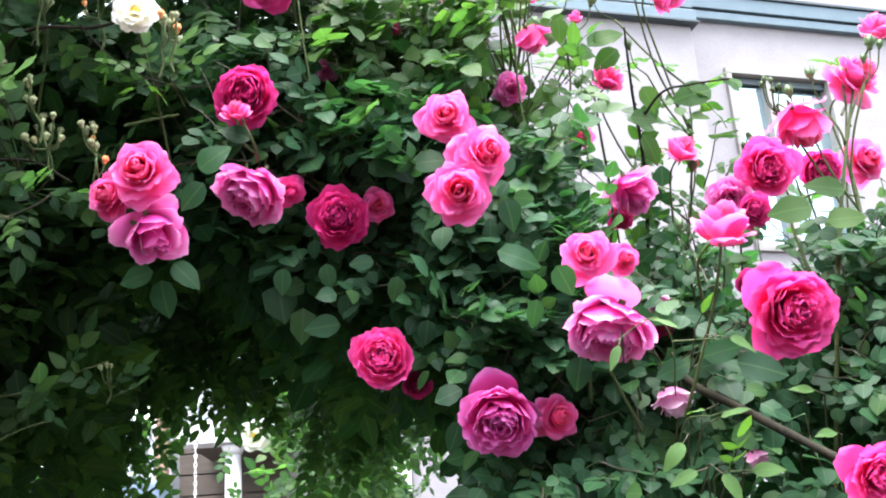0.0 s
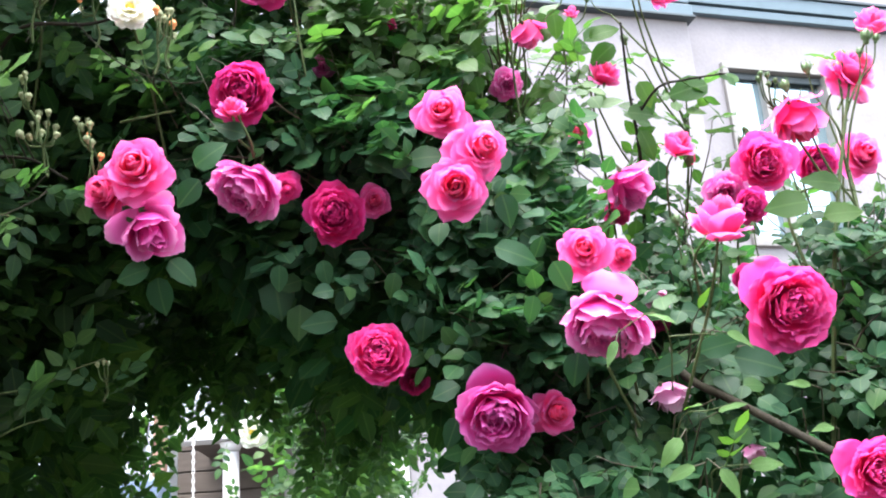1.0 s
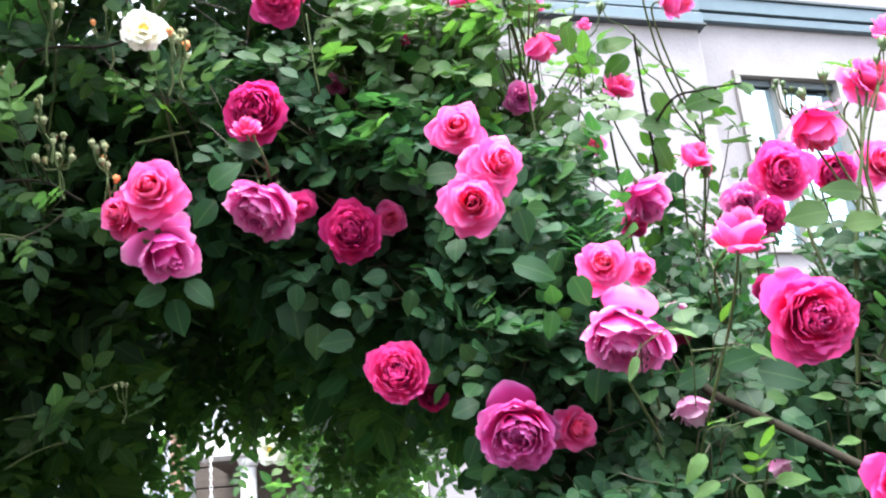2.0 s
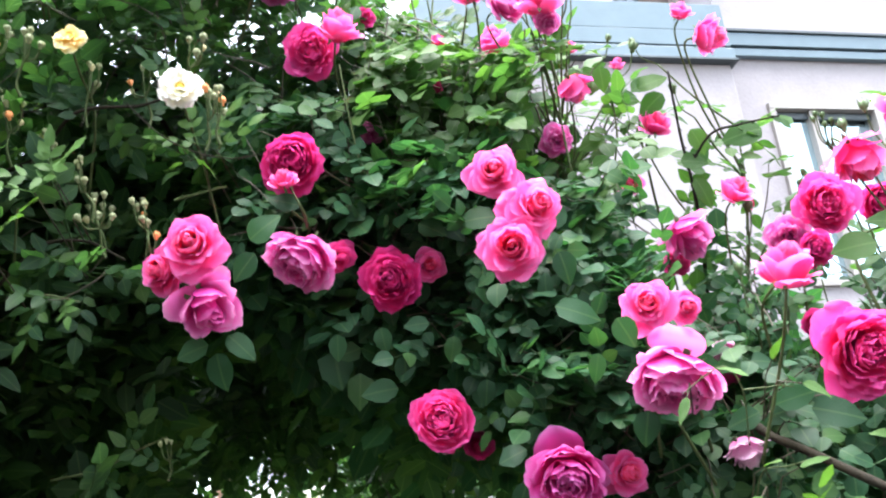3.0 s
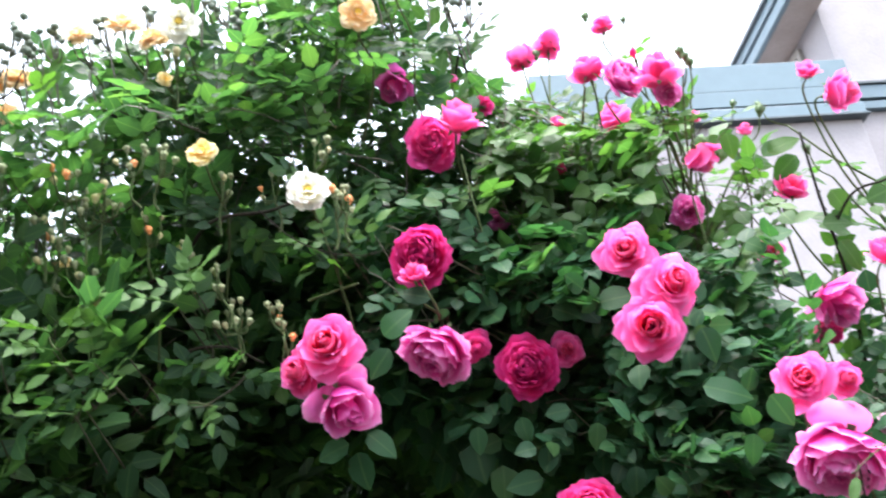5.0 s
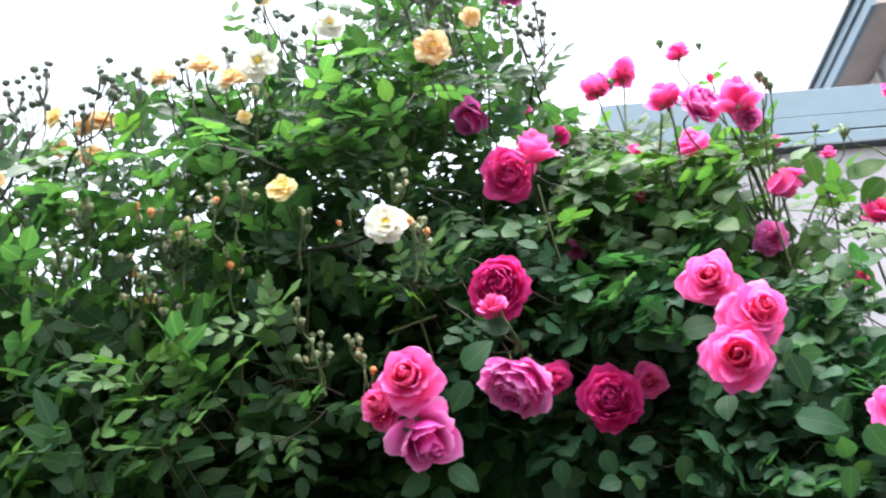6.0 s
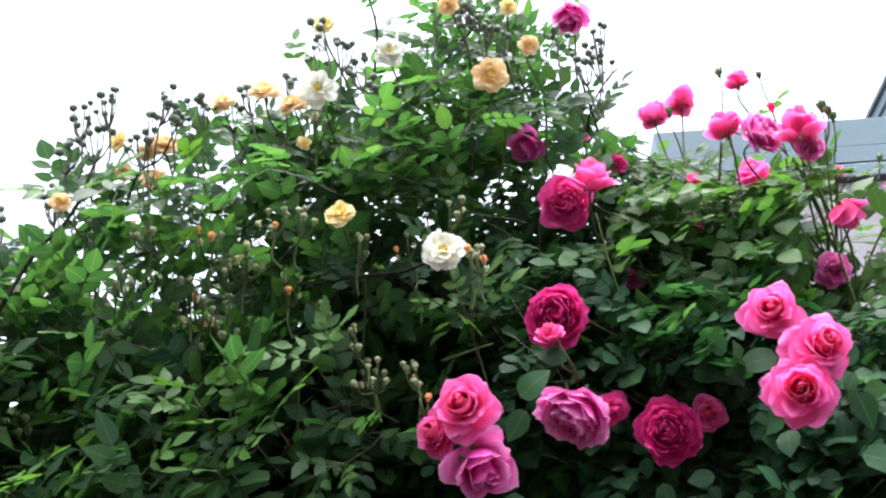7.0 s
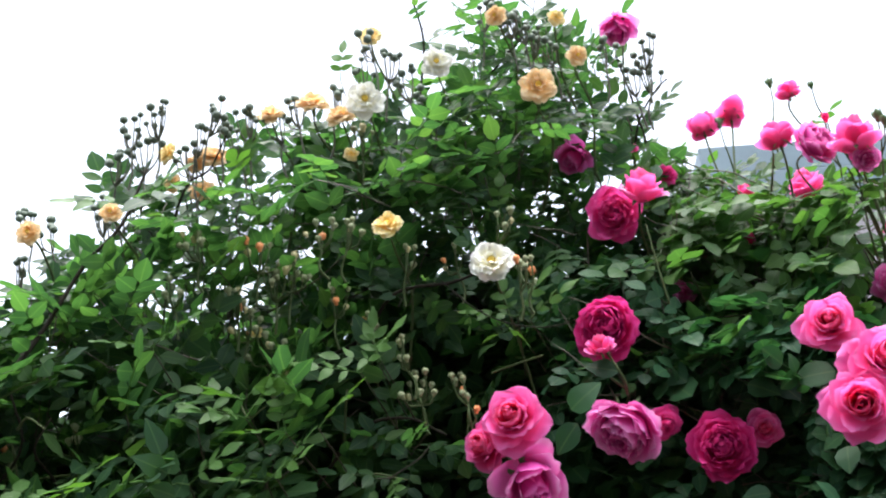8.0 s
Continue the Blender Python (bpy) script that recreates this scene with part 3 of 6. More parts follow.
# rings from outside in: count, length, width, lean at base, lean at tip, base radius, base height, ruffle, point, curl
FORMS = {
    "full": [(4, .58, .66, 94, 54, .05, -.22, .022, .06, 44), (5, .56, .60, 90, 30, .05, -.20, .020, .05, 30), (7, .53, .54, 84, 18, .05, -.18, .018, .03, 24), (8, .50, .48, 76, 10, .05, -.16, .016, .02, 16),
             (9, .46, .42, 67, 4, .05, -.14, .016, .0, 10), (9, .42, .36, 57, -2, .05, -.12, .016, .0, 6), (9, .38, .31, 46, -6, .05, -.10, .016, .0, 0), (8, .34, .26, 34, -8, .05, -.08, .018, .0, 0), (7, .30, .21, 22, -12, .05, -.06, .018, .0, 0), (6, .26, .16, 8, -16, .05, -.04, .018, .0, 0)],
    "ball": [(5, .52, .64, 96, 40, .05, -.22, .016, .02, 30), (7, .54, .60, 92, 20, .05, -.21, .016, .02, 18), (8, .52, .54, 85, 10, .05, -.19, .016, .02, 12), (9, .49, .48, 77, 4, .05, -.17, .016, .02, 8),
             (9, .46, .42, 68, -2, .05, -.15, .018, .0, 4), (9, .43, .37, 58, -6, .05, -.13, .018, .0, 0), (9, .39, .32, 47, -8, .05, -.10, .020, .0, 0), (8, .36, .27, 36, -10, .05, -.08, .020, .0, 0), (7, .32, .23, 24, -12, .05, -.05, .020, .0, 0), (6, .29, .18, 10, -16, .04, -.03, .020, .0, 0)],
    "tea": [(3, .54, .72, 90, 94, .04, -.20, .028, .20, 30), (5, .53, .68, 86, 58, .04, -.18, .026, .18, 54), (4, .52, .62, 78, 30, .04, -.16, .022, .15, 56),
            (4, .51, .58, 69, 8, .04, -.14, .014, .12, 44), (5, .49, .52, 58, -6, .04, -.12, .012, .05, 26), (4, .47, .46, 48, -14, .035, -.09, .012, .04, 12), (4, .44, .46, 38, -20, .03, -.06, .012, .03, 6)],
    "half": [(3, .60, .64, 86, 34, .04, -.30, .022, .10, 62), (3, .64, .64, 76, 12, .04, -.30, .018, .08, 50), (4, .66, .58, 66, 0, .04, -.29, .014, .07, 36),
             (4, .65, .50, 54, -10, .04, -.25, .012, .05, 16), (4, .62, .42, 40, -14, .04, -.20, .01, .04, 4), (4, .57, .32, 26, -18, .04, -.14, .01, .02, 0)],
    "spent": [(4, .62, .66, 88, 104, .05, -.16, .034, .08, 40), (5, .60, .62, 86, 58, .05, -.16, .030, .08, 54), (6, .56, .54, 80, 34, .05, -.14, .030, .05, 42),
              (7, .50, .44, 70, 20, .05, -.11, .030, .0, 30), (8, .44, .34, 56, 8, .05, -.08, .028, .0, 15), (8, .36, .26, 36, 0, .05, -.05, .026, .0, 0), (6, .28, .18, 14, -12, .05, .0, .026, .0, 0)],
    "globe": [(3, .58, .70, 96, 60, .05, -.25, .026, .08, 50), (5, .63, .66, 94, 20, .05, -.26, .022, .05, 28), (7, .62, .60, 90, 4, .05, -.24, .020, .04, 16), (8, .58, .52, 80, -4, .05, -.21, .020, .02, 10),
              (8, .53, .45, 71, -8, .05, -.17, .018, .0, 4), (8, .47, .38, 60, -10, .05, -.13, .018, .0, 0), (8, .41, .32, 48, -10, .05, -.10, .018, .0, 0), (8, .35, .26, 36, -12, .05, -.07, .018, .0, 0), (7, .29, .20, 22, -12, .05, -.04, .018, .0, 0), (5, .23, .15, 8, -14, .05, -.01, .018, .0, 0)],
    "small": [(6, .50, .46, 84, 90, .03, -.08, .022, .02, 20), (6, .48, .44, 80, 74, .03, -.06, .022, .0, 22), (7, .43, .36, 72, 58, .03, -.04, .024, .0, 14), (6, .36, .28, 60, 40, .03, -.02, .024, .0, 8), (5, .27, .22, 44, 24, .03, .0, .02, .0, 0)],
}
PETALS = {}


def ring_petals(form, ring, mat):
    key = (form, ring, mat.name)
    if key not in PETALS:
        rng = np.random.default_rng(len(PETALS) + 11)
        n, *shape = FORMS[form][ring]
        PETALS[key] = [petal_mesh(mat, *shape, rng) for _ in range(4)]
    return PETALS[key]


def rolled_petal(mat, outer, inner, height, turns, start, n=26, rows=5):
    """A petal rolled into a spiral round the flower's axis, as in the heart of an opening bud."""
    vs, us, fs = [], [], []
    for i in range(n + 1):
        k = i / n
        a = start + 2 * math.pi * turns * k
        rim = outer + (inner - outer) * k
        crest = height * (1 + 0.10 * k + 0.05 * math.sin(2.3 * a + 1.0)) * (0.80 + 0.20 * min(1.0, 5 * k))
        for j in range(rows + 1):
            v = j / rows
            r = rim * (0.45 + 0.75 * math.sin(1.9 * v + 0.25)) + 0.05 * max(0.0, v - 0.75) * (1 - 0.7 * k)
            vs.append((r * math.cos(a), r * math.sin(a), -0.05 + (crest + 0.05) * v))
            us.append((k, v))
    for i in range(n):
        for j in range(rows):
            q = i * (rows + 1) + j
            fs.append((q, q + rows + 1, q + rows + 2, q + 1))
    return mesh_of("petal", vs, fs, mat, us)


def lathe(name, profile, mat, sides=9):
    vs, fs = [], []
    for r, z in profile:
        for k in range(sides):
            a = 2 * math.pi * k / sides
            vs.append((r * math.cos(a), r * math.sin(a), z))
    for i in range(len(profile) - 1):
        for k in range(sides):
            k2 = (k + 1) % sides
            fs.append((i * sides + k, i * sides + k2, (i + 1) * sides + k2, (i + 1) * sides + k))
    return mesh_of(name, vs, fs, mat)


def sepal_mesh(mat, length, width, lean0, lean1):
    return petal_mesh(mat, length, width, lean0, lean1, 0.02, 0.0, 0.004, 0.5, 0, np.random.default_rng(5), 2, 5)


HEARTS = {m.name: [rolled_petal(m, 0.185, 0.10, 0.37, 0.95, 0.4), rolled_petal(m, 0.125, 0.06, 0.41, 0.95, 2.6), rolled_petal(m, 0.075, 0.012, 0.43, 1.6, 4.8)] for m in (CORAL, MAGENTA)}
HIP = lathe("calyx", [(0.0, -0.11), (0.05, -0.10), (0.075, -0.05), (0.06, 0.0), (0.07, 0.03)], SEPAL)
OPEN_SEPAL = sepal_mesh(SEPAL, 0.34, 0.10, 95, 150)
TUFT = lathe("flower_centre", [(0.0, 0.0), (0.07, 0.02), (0.09, 0.09), (0.04, 0.10), (0.0, 0.085)], STAMEN)


def facing_matrix(centre, face, size, spin):
    q = Vector(face).normalized().to_track_quat("Z", "Y")
    return Matrix.Translation(centre) @ q.to_matrix().to_4x4() @ Matrix.Rotation(spin, 4, "Z") @ Matrix.Diagonal((size, size, size, 1))


rose_rng = np.random.default_rng(21)


JOINS = collections.defaultdict(list)   # places on the upright canes where stalks leave them


def join(at, drop):
    """Where a stalk leaves its upright cane, below a flower or a spray."""
    key = (round(at[0] / 0.19), round(at[1] / 0.22))
    z = at[2] - drop
    x = key[0] * 0.19 + 0.035 * math.sin(7 * z + 3 * key[0] + 5 * key[1])
    y = key[1] * 0.22 + 0.02 * math.sin(9 * z + key[0]) + 0.05
    JOINS[key].append((x, y, z))
    return Vector((x, y, z))


def dense_top(x):
    """How high the close foliage reaches at a place along the hedge."""
    return top(x) - 0.10 if x < 0.08 else 2.06 - 0.35 * (x - 0.08)



def rose(name, form, outer, inner, centre, size, face, label, group):
    """An open flower with its petals, calyx and stalk."""
    rng = rose_rng
    root = new(name)
    root.matrix_basis = facing_matrix(centre, face, size, rng.uniform(0, 6.28))
    tagged(root, label, "rose", group)
    rings = FORMS[form]
    for k, (n, *_) in enumerate(rings):
        mat = outer if k < len(rings) * 0.6 else inner
        meshes = ring_petals(form, k, mat)
        turn = rng.uniform(0, 6.28)
        for i in range(n):
            az = turn + 2 * math.pi * (i + rng.uniform(-0.22, 0.22)) / n
            inner_ring = k >= len(rings) * 0.5 and form != "tea"
            s = rng.uniform(0.82, 1.14) if inner_ring else rng.uniform(0.84, 1.10) if k < 2 else rng.uniform(0.92, 1.06)
            lean = rng.uniform(-14, 14) if inner_ring and form == "full" else rng.uniform(-9, 9) if inner_ring else rng.uniform(-14, 12) if k < 2 and form != "small" else rng.uniform(-7, 7) + (5 if i % 2 else -3)
            m = (Matrix.Rotation(az, 4, "Z") @ Matrix.Rotation(radians(lean), 4, "Y") @ Matrix.Rotation(radians(rng.uniform(-10, 10)), 4, "X")
                 @ Matrix.Diagonal((s, s * rng.uniform(0.9, 1.1), s, 1)))
            child("petal", meshes[int(rng.integers(len(meshes)))], root, m)
    if form == "tea":
        for me in HEARTS[inner.name]:
            child("petal", me, root, Matrix.Rotation(rng.uniform(-0.5, 0.5), 4, "Z"))
    if form == "small":
        child("flower_centre", TUFT, root, pose(0, 0, 0.02))
    child("calyx", HIP, root, pose(0, 0, -0.14))
    for i in range(5):
        child("sepal", OPEN_SEPAL, root, Matrix.Translation((0, 0, -0.12)) @ Matrix.Rotation(i * 1.2566 + 0.3, 4, "Z"))
    # stalk: back from the flower, then down into the bush
    inv = root.matrix_basis.inverted()
    c, fv = Vector(centre), Vector(face).normalized()
    drop = max(0.07, c.z - dense_top(c.x))
    short = min(drop, rng.uniform(0.09, 0.15))
    a = c - fv * size * 0.22
    b = a - fv * size * 0.35 + Vector((0, 0.02, -0.01))
    if c.x < 0.06 and c.z < 2.2:
        pts = [a, b, b + Vector((0.01, 0.07, 0.005)), b + Vector((rng.uniform(-0.02, 0.02), 0.14, 0.01))]
    elif drop > 0.17:
        d = join(c, short + 0.05)
        pts = [a, b, b + (d - b) * 0.45 + Vector((rng.uniform(-0.012, 0.012), 0, -0.02)), d]
    else:
        pts = [a, b, b + Vector((rng.uniform(-0.012, 0.012), 0.045, -0.5 * drop)), b + Vector((rng.uniform(-0.03, 0.03), 0.09, -drop - 0.05))]
    if drop > 0.12:
        TALL.append(smooth_line([tuple(p) for p in pts], 5))
    line = smooth_line([tuple(inv @ p) for p in pts], 5)
    v, f = tube(line, 0.0014 / size, 0.0019 / size, 6)
    child("stem", mesh_of("stem", v, f, STEM_GREEN), root)
    open_side = np.array(fv) * (0.6 if fv.y < -0.3 else 0.0) + np.array([-0.5 * c.x, -1.0, 1.2 - 0.75 * c.z])
    BLOOMS.append((np.array(centre), size * 0.5, open_side / np.linalg.norm(open_side)))
    return root


def pink(form, look_of, centre, size, face, label):
    outer, inner = {"bright": (BRIGHT, CORAL), "deep": (DEEP, DEEP), "magenta": (ORCHID, ORCHID), "mauve": (MAUVE, PLUM), "pale": (PALE, PALE), "rosy": (MAGENTA, MAGENTA)}[look_of]
    return rose("pink_rose", form, outer, inner, centre, size, face, label, "pink roses")


def little(look_of, centre, size, face, label):
    mat = {"white": WHITE, "yellow": YELLOW, "peach": PEACH}[look_of]
    return rose("rambler_rose", "small", mat, mat, centre, size, face, label, "small rambler roses")


pink("ball", "deep", (-0.199, 1.105, 2.194), 0.0782, (0.03, -0.94, -0.33), "deep crimson full quartered rose, beside a small new rose")
pink("half", "bright", (-0.199, 1.051, 2.143), 0.0320, (0.05, -0.80, 0.55), "bright pink half-open rose, small, before a darker bloom")
pink("tea", "bright", (-0.298, 1.021, 2.063), 0.0703, (0.09, -0.99, -0.09), "bright pink open rose with pointed petals, topping a cluster")
pink("tea", "bright", (-0.337, 1.049, 2.049), 0.0570, (-0.42, -0.89, -0.18), "bright pink open rose with pointed petals, in a cluster of three")
pink("half", "mauve", (-0.290, 1.048, 2.002), 0.0740, (0.42, -0.40, -0.82), "faded mauve-pink globe-shaped full rose, hanging under a cluster of three")
pink("globe", "mauve", (-0.194, 1.101, 2.064), 0.0804, (-0.42, -0.41, -0.81), "faded mauve-pink globe-shaped full rose, nodding on its stem")
pink("tea", "rosy", (-0.153, 1.144, 2.079), 0.0379, (0.39, -0.73, -0.56), "rich pink open rose with pointed petals, behind a nodding bloom")
pink("ball", "deep", (-0.094, 1.144, 2.041), 0.0733, (-0.02, -0.95, -0.32), "deep crimson full quartered rose, facing forward")
pink("tea", "bright", (-0.048, 1.161, 2.060), 0.0391, (0.23, -0.94, -0.24), "bright pink open rose with pointed petals, small, beside a darker bloom")
pink("tea", "bright", (0.041, 1.066, 2.127), 0.0590, (-0.01, -1.00, -0.09), "bright pink open rose with pointed petals, above two others")
pink("tea", "bright", (0.079, 1.037, 2.066), 0.0620, (0.31, -0.93, -0.19), "bright pink open rose with pointed petals, in a cluster of three")
pink("tea", "bright", (0.048, 1.037, 2.021), 0.0690, (-0.07, -0.96, -0.27), "bright pink open rose with pointed petals, low in a cluster")
pink("ball", "rosy", (-0.051, 1.129, 1.863), 0.0740, (0.04, -1.00, -0.04), "rich pink full quartered rose, hanging over the arch")
pink("ball", "deep", (-0.017, 1.470, 1.898), 0.0425, (0.26, -0.91, -0.33), "deep crimson full quartered rose, small and shaded among leaves")
pink("globe", "magenta", (0.073, 1.083, 1.777), 0.0796, (-0.13, -0.83, -0.53), "deep magenta globe-shaped full rose, large, low on the bush")
pink("tea", "bright", (0.137, 1.107, 1.779), 0.0464, (0.39, -0.90, -0.19), "bright pink open rose with pointed petals, beside a larger bloom")
pink("globe", "mauve", (0.184, 0.984, 1.844), 0.0850, (-0.30, -0.34, -0.89), "faded mauve-pink globe-shaped full rose, large with pale outer petals")
pink("full", "rosy", (0.411, 1.093, 1.876), 0.0985, (0.03, -0.94, -0.33), "rich pink full quartered rose, very large, on a tall stem")
pink("half", "bright", (0.301, 0.949, 1.930), 0.0600, (0.08, -0.32, 0.94), "bright pink half-open rose, on an upright stem")
pink("half", "bright", (0.364, 1.267, 2.154), 0.0475, (0.38, -0.72, 0.59), "bright pink half-open rose, small, on an upright stem")
pink("half", "mauve", (0.286, 1.256, 2.096), 0.0720, (0.45, -0.30, -0.84), "faded mauve-pink half-closed rose, nodding among leaves")
pink("tea", "bright", (0.171, 0.985, 1.922), 0.0503, (-0.05, -1.00, -0.08), "bright pink open rose with pointed petals, beside a smaller bud")
pink("tea", "bright", (0.213, 1.008, 1.922), 0.0317, (0.23, -0.94, -0.24), "bright pink open rose with pointed petals, small, opening")
pink("full", "rosy", (0.466, 1.241, 2.109), 0.0736, (-0.02, -0.97, -0.23), "rich pink full quartered rose, among upright buds")
pink("half", "bright", (0.478, 1.140, 2.125), 0.0760, (0.30, -0.02, -0.95), "bright pink half-open rose, nodding, seen from below")
pink("ball", "deep", (0.551, 1.273, 2.116), 0.0608, (0.08, -0.94, -0.33), "deep crimson full quartered rose, shaded behind others")
pink("tea", "bright", (0.569, 1.159, 2.191), 0.0680, (0.47, -0.81, 0.36), "bright pink open rose with pointed petals, among grey-green buds")
pink("half", "bright", (0.623, 1.185, 2.276), 0.0455, (0.15, -0.77, 0.62), "bright pink half-open rose, on a tall stem")
pink("tea", "bright", (0.631, 1.309, 2.139), 0.0606, (0.18, -0.97, -0.14), "bright pink open rose with pointed petals, behind others")
pink("half", "bright", (0.187, 1.336, 2.384), 0.0560, (0.25, 0.45, -0.85), "bright pink half-open rose, nodding, showing its green calyx")
pink("half", "bright", (0.286, 1.302, 2.288), 0.0455, (0.33, -0.80, 0.51), "bright pink half-open rose, small, on a tall stem")
pink("spent", "mauve", (0.148, 1.323, 2.291), 0.0411, (0.07, -0.90, -0.42), "faded mauve-pink overblown drooping rose, fading among leaves")
pink("tea", "bright", (0.270, 1.477, 2.283), 0.0403, (0.17, -0.93, -0.33), "bright pink open rose with pointed petals, small, far in the bush")
pink("spent", "mauve", (-0.112, 1.235, 2.292), 0.0264, (-0.05, -0.76, -0.65), "faded mauve-pink overblown drooping rose, small, among leaves")
pink("half", "pale", (0.268, 1.120, 1.790), 0.0460, (0.25, 0.10, -0.96), "pale lilac drooping rose, hanging among leaves")
pink("half", "pale", (0.333, 1.063, 1.715), 0.0260, (0.30, 0.05, -0.95), "pale lilac drooping rose, small, among leaves")
pink("full", "rosy", (0.386, 0.900, 1.674), 0.0560, (-0.11, -0.97, -0.22), "rich pink open rose with pointed petals, large, low on the bush")
pink("half", "pale", (0.279, 1.160, 1.912), 0.0330, (-0.45, -0.30, -0.80), "pale lilac drooping rose, half hidden behind a large bloom")
pink("ball", "deep", (0.290, 1.215, 1.900), 0.0340, (0.06, -0.86, -0.51), "deep crimson full quartered rose, shaded behind a large bloom")
pink("ball", "deep", (0.430, 1.213, 2.041), 0.0465, (0.08, -0.94, -0.33), "deep crimson full quartered rose, shaded behind others")
pink("spent", "mauve", (0.418, 1.269, 2.082), 0.0486, (-0.13, -0.86, -0.49), "faded mauve-pink overblown drooping rose, shaded behind others")
pink("ball", "deep", (0.439, 1.300, 1.967), 0.0416, (-0.02, -0.95, -0.32), "deep crimson full quartered rose, shaded among leaves")
pink("ball", "deep", (0.283, 1.326, 2.085), 0.0394, (-0.04, -0.86, -0.50), "deep crimson full quartered rose, shaded among leaves")
pink("full", "rosy", (-0.180, 1.194, 2.408), 0.0713, (-0.00, -0.94, -0.34), "rich pink full quartered rose, high in the bush")
pink("half", "bright", (-0.135, 1.141, 2.402), 0.0580, (0.35, -0.60, 0.70), "bright pink half-open rose, beside a fuller bloom")
pink("half", "magenta", (-0.240, 1.288, 2.591), 0.0560, (-0.45, -0.45, -0.75), "deep magenta half-open rose, nodding, high in the bush")
pink("half", "bright", (0.080, 1.335, 2.478), 0.0560, (-0.30, -0.55, 0.75), "bright pink half-open rose, behind others")
pink("half", "bright", (0.051, 1.234, 2.500), 0.0520, (-0.15, -0.15, 0.97), "bright pink half-open rose, in a row against the sky")
pink("globe", "mauve", (0.097, 1.237, 2.479), 0.0612, (0.76, -0.65, 0.04), "faded mauve-pink globe-shaped full rose, in a row against the sky")
pink("half", "bright", (0.144, 1.220, 2.462), 0.0640, (0.15, -0.30, 0.94), "bright pink half-open rose, in a row against the sky")
pink("spent", "mauve", (0.152, 1.237, 2.436), 0.0331, (0.18, -0.57, -0.80), "faded mauve-pink overblown drooping rose, under a half-open rose")
pink("half", "bright", (-0.044, 1.370, 2.655), 0.0500, (-0.10, 0.25, 0.95), "bright pink half-open rose, turned away against the sky")
pink("half", "bright", (0.004, 1.382, 2.676), 0.0500, (0.15, 0.55, 0.82), "bright pink half-open rose, turned away, showing its calyx")
pink("half", "bright", (0.103, 1.457, 2.750), 0.0400, (0.05, -0.10, 1.00), "bright pink half-open rose, small, highest against the sky")
pink("half", "bright", (0.374, 1.254, 2.391), 0.0587, (0.80, -0.42, -0.43), "bright pink half-open rose, on a tall stem before the wall")
pink("half", "bright", (0.338, 1.241, 2.427), 0.0337, (0.20, -0.69, 0.69), "bright pink half-open rose, a bud just opening")
pink("half", "bright", (-0.005, 1.307, 2.472), 0.0286, (0.12, -0.76, 0.64), "bright pink half-open rose, small bud just opening")
pink("half", "bright", (0.259, 1.349, 2.420), 0.0246, (0.20, -0.71, 0.67), "bright pink half-open rose, small red bud on a tall stem")
pink("half", "bright", (0.196, 1.365, 2.470), 0.0250, (0.20, -0.73, 0.65), "bright pink half-open rose, small bud on a tall stem")
pink("half", "bright", (-0.013, 1.310, 2.392), 0.0147, (0.19, -0.96, 0.21), "bright pink half-open rose, tiny bud")
pink("half", "mauve", (-0.140, 1.259, 2.803), 0.0640, (-0.20, -0.05, -0.97), "faded mauve-pink half-open rose, nodding against the sky")
pink("half", "rosy", (-0.104, 1.257, 2.496), 0.0293, (0.56, -0.75, -0.36), "rich pink half-open rose, small, among leaves")
pink("half", "bright", (-0.144, 1.226, 2.534), 0.0147, (0.34, -0.93, 0.10), "bright pink half-open rose, tiny bud")
little("white", (-0.308, 1.016, 2.260), 0.0554, (0.21, -0.98, -0.04), "white double rambler rose, wide open")
little("yellow", (-0.429, 0.989, 2.328), 0.0415, (0.20, -0.91, 0.36), "soft yellow double rambler rose, small, on an upright stem")
little("peach", (-0.249, 1.110, 2.593), 0.0539, (0.40, -0.86, -0.32), "peach-orange double rambler rose, against the sky")
little("peach", (-0.190, 1.127, 2.645), 0.0332, (0.56, -0.75, -0.36), "peach-orange double rambler rose, small, against the sky")
little("peach", (-0.289, 1.057, 2.696), 0.0317, (-0.06, -0.94, -0.33), "peach-orange double rambler rose, small, against the sky")
little("yellow", (-0.209, 1.098, 2.701), 0.0273, (0.57, -0.80, -0.19), "soft yellow double rambler rose, small, against the sky")
little("white", (-0.462, 0.992, 2.542), 0.0528, (0.31, -0.89, -0.32), "white double rambler rose, against the sky")
little("white", (-0.374, 1.038, 2.619), 0.0444, (0.32, -0.91, -0.28), "white double rambler rose, behind leaves")
little("peach", (-0.538, 0.985, 2.556), 0.0450, (0.36, -0.81, 0.47), "peach-orange double rambler rose, flat, against the sky")
little("peach", (-0.501, 0.997, 2.532), 0.0399, (0.12, -0.90, 0.42), "peach-orange double rambler rose, small, against the sky")
little("peach", (-0.593, 0.969, 2.541), 0.0375, (0.22, -0.86, 0.45), "peach-orange double rambler rose, small, fading")
little("peach", (-0.683, 0.979, 2.502), 0.0441, (0.41, -0.79, 0.47), "peach-orange double rambler rose, against the sky")
little("peach", (-0.698, 0.984, 2.450), 0.0405, (0.37, -0.83, 0.42), "peach-orange double rambler rose, fading")
little("yellow", (-0.739, 0.952, 2.504), 0.0337, (-0.44, -0.90, 0.00), "soft yellow double rambler rose, against the sky")
little("peach", (-0.728, 0.959, 2.455), 0.0255, (0.05, -0.97, -0.26), "peach-orange double rambler rose, small")
little("peach", (-0.707, 0.972, 2.491), 0.0274, (0.34, -0.94, -0.11), "peach-orange double rambler rose, fading")
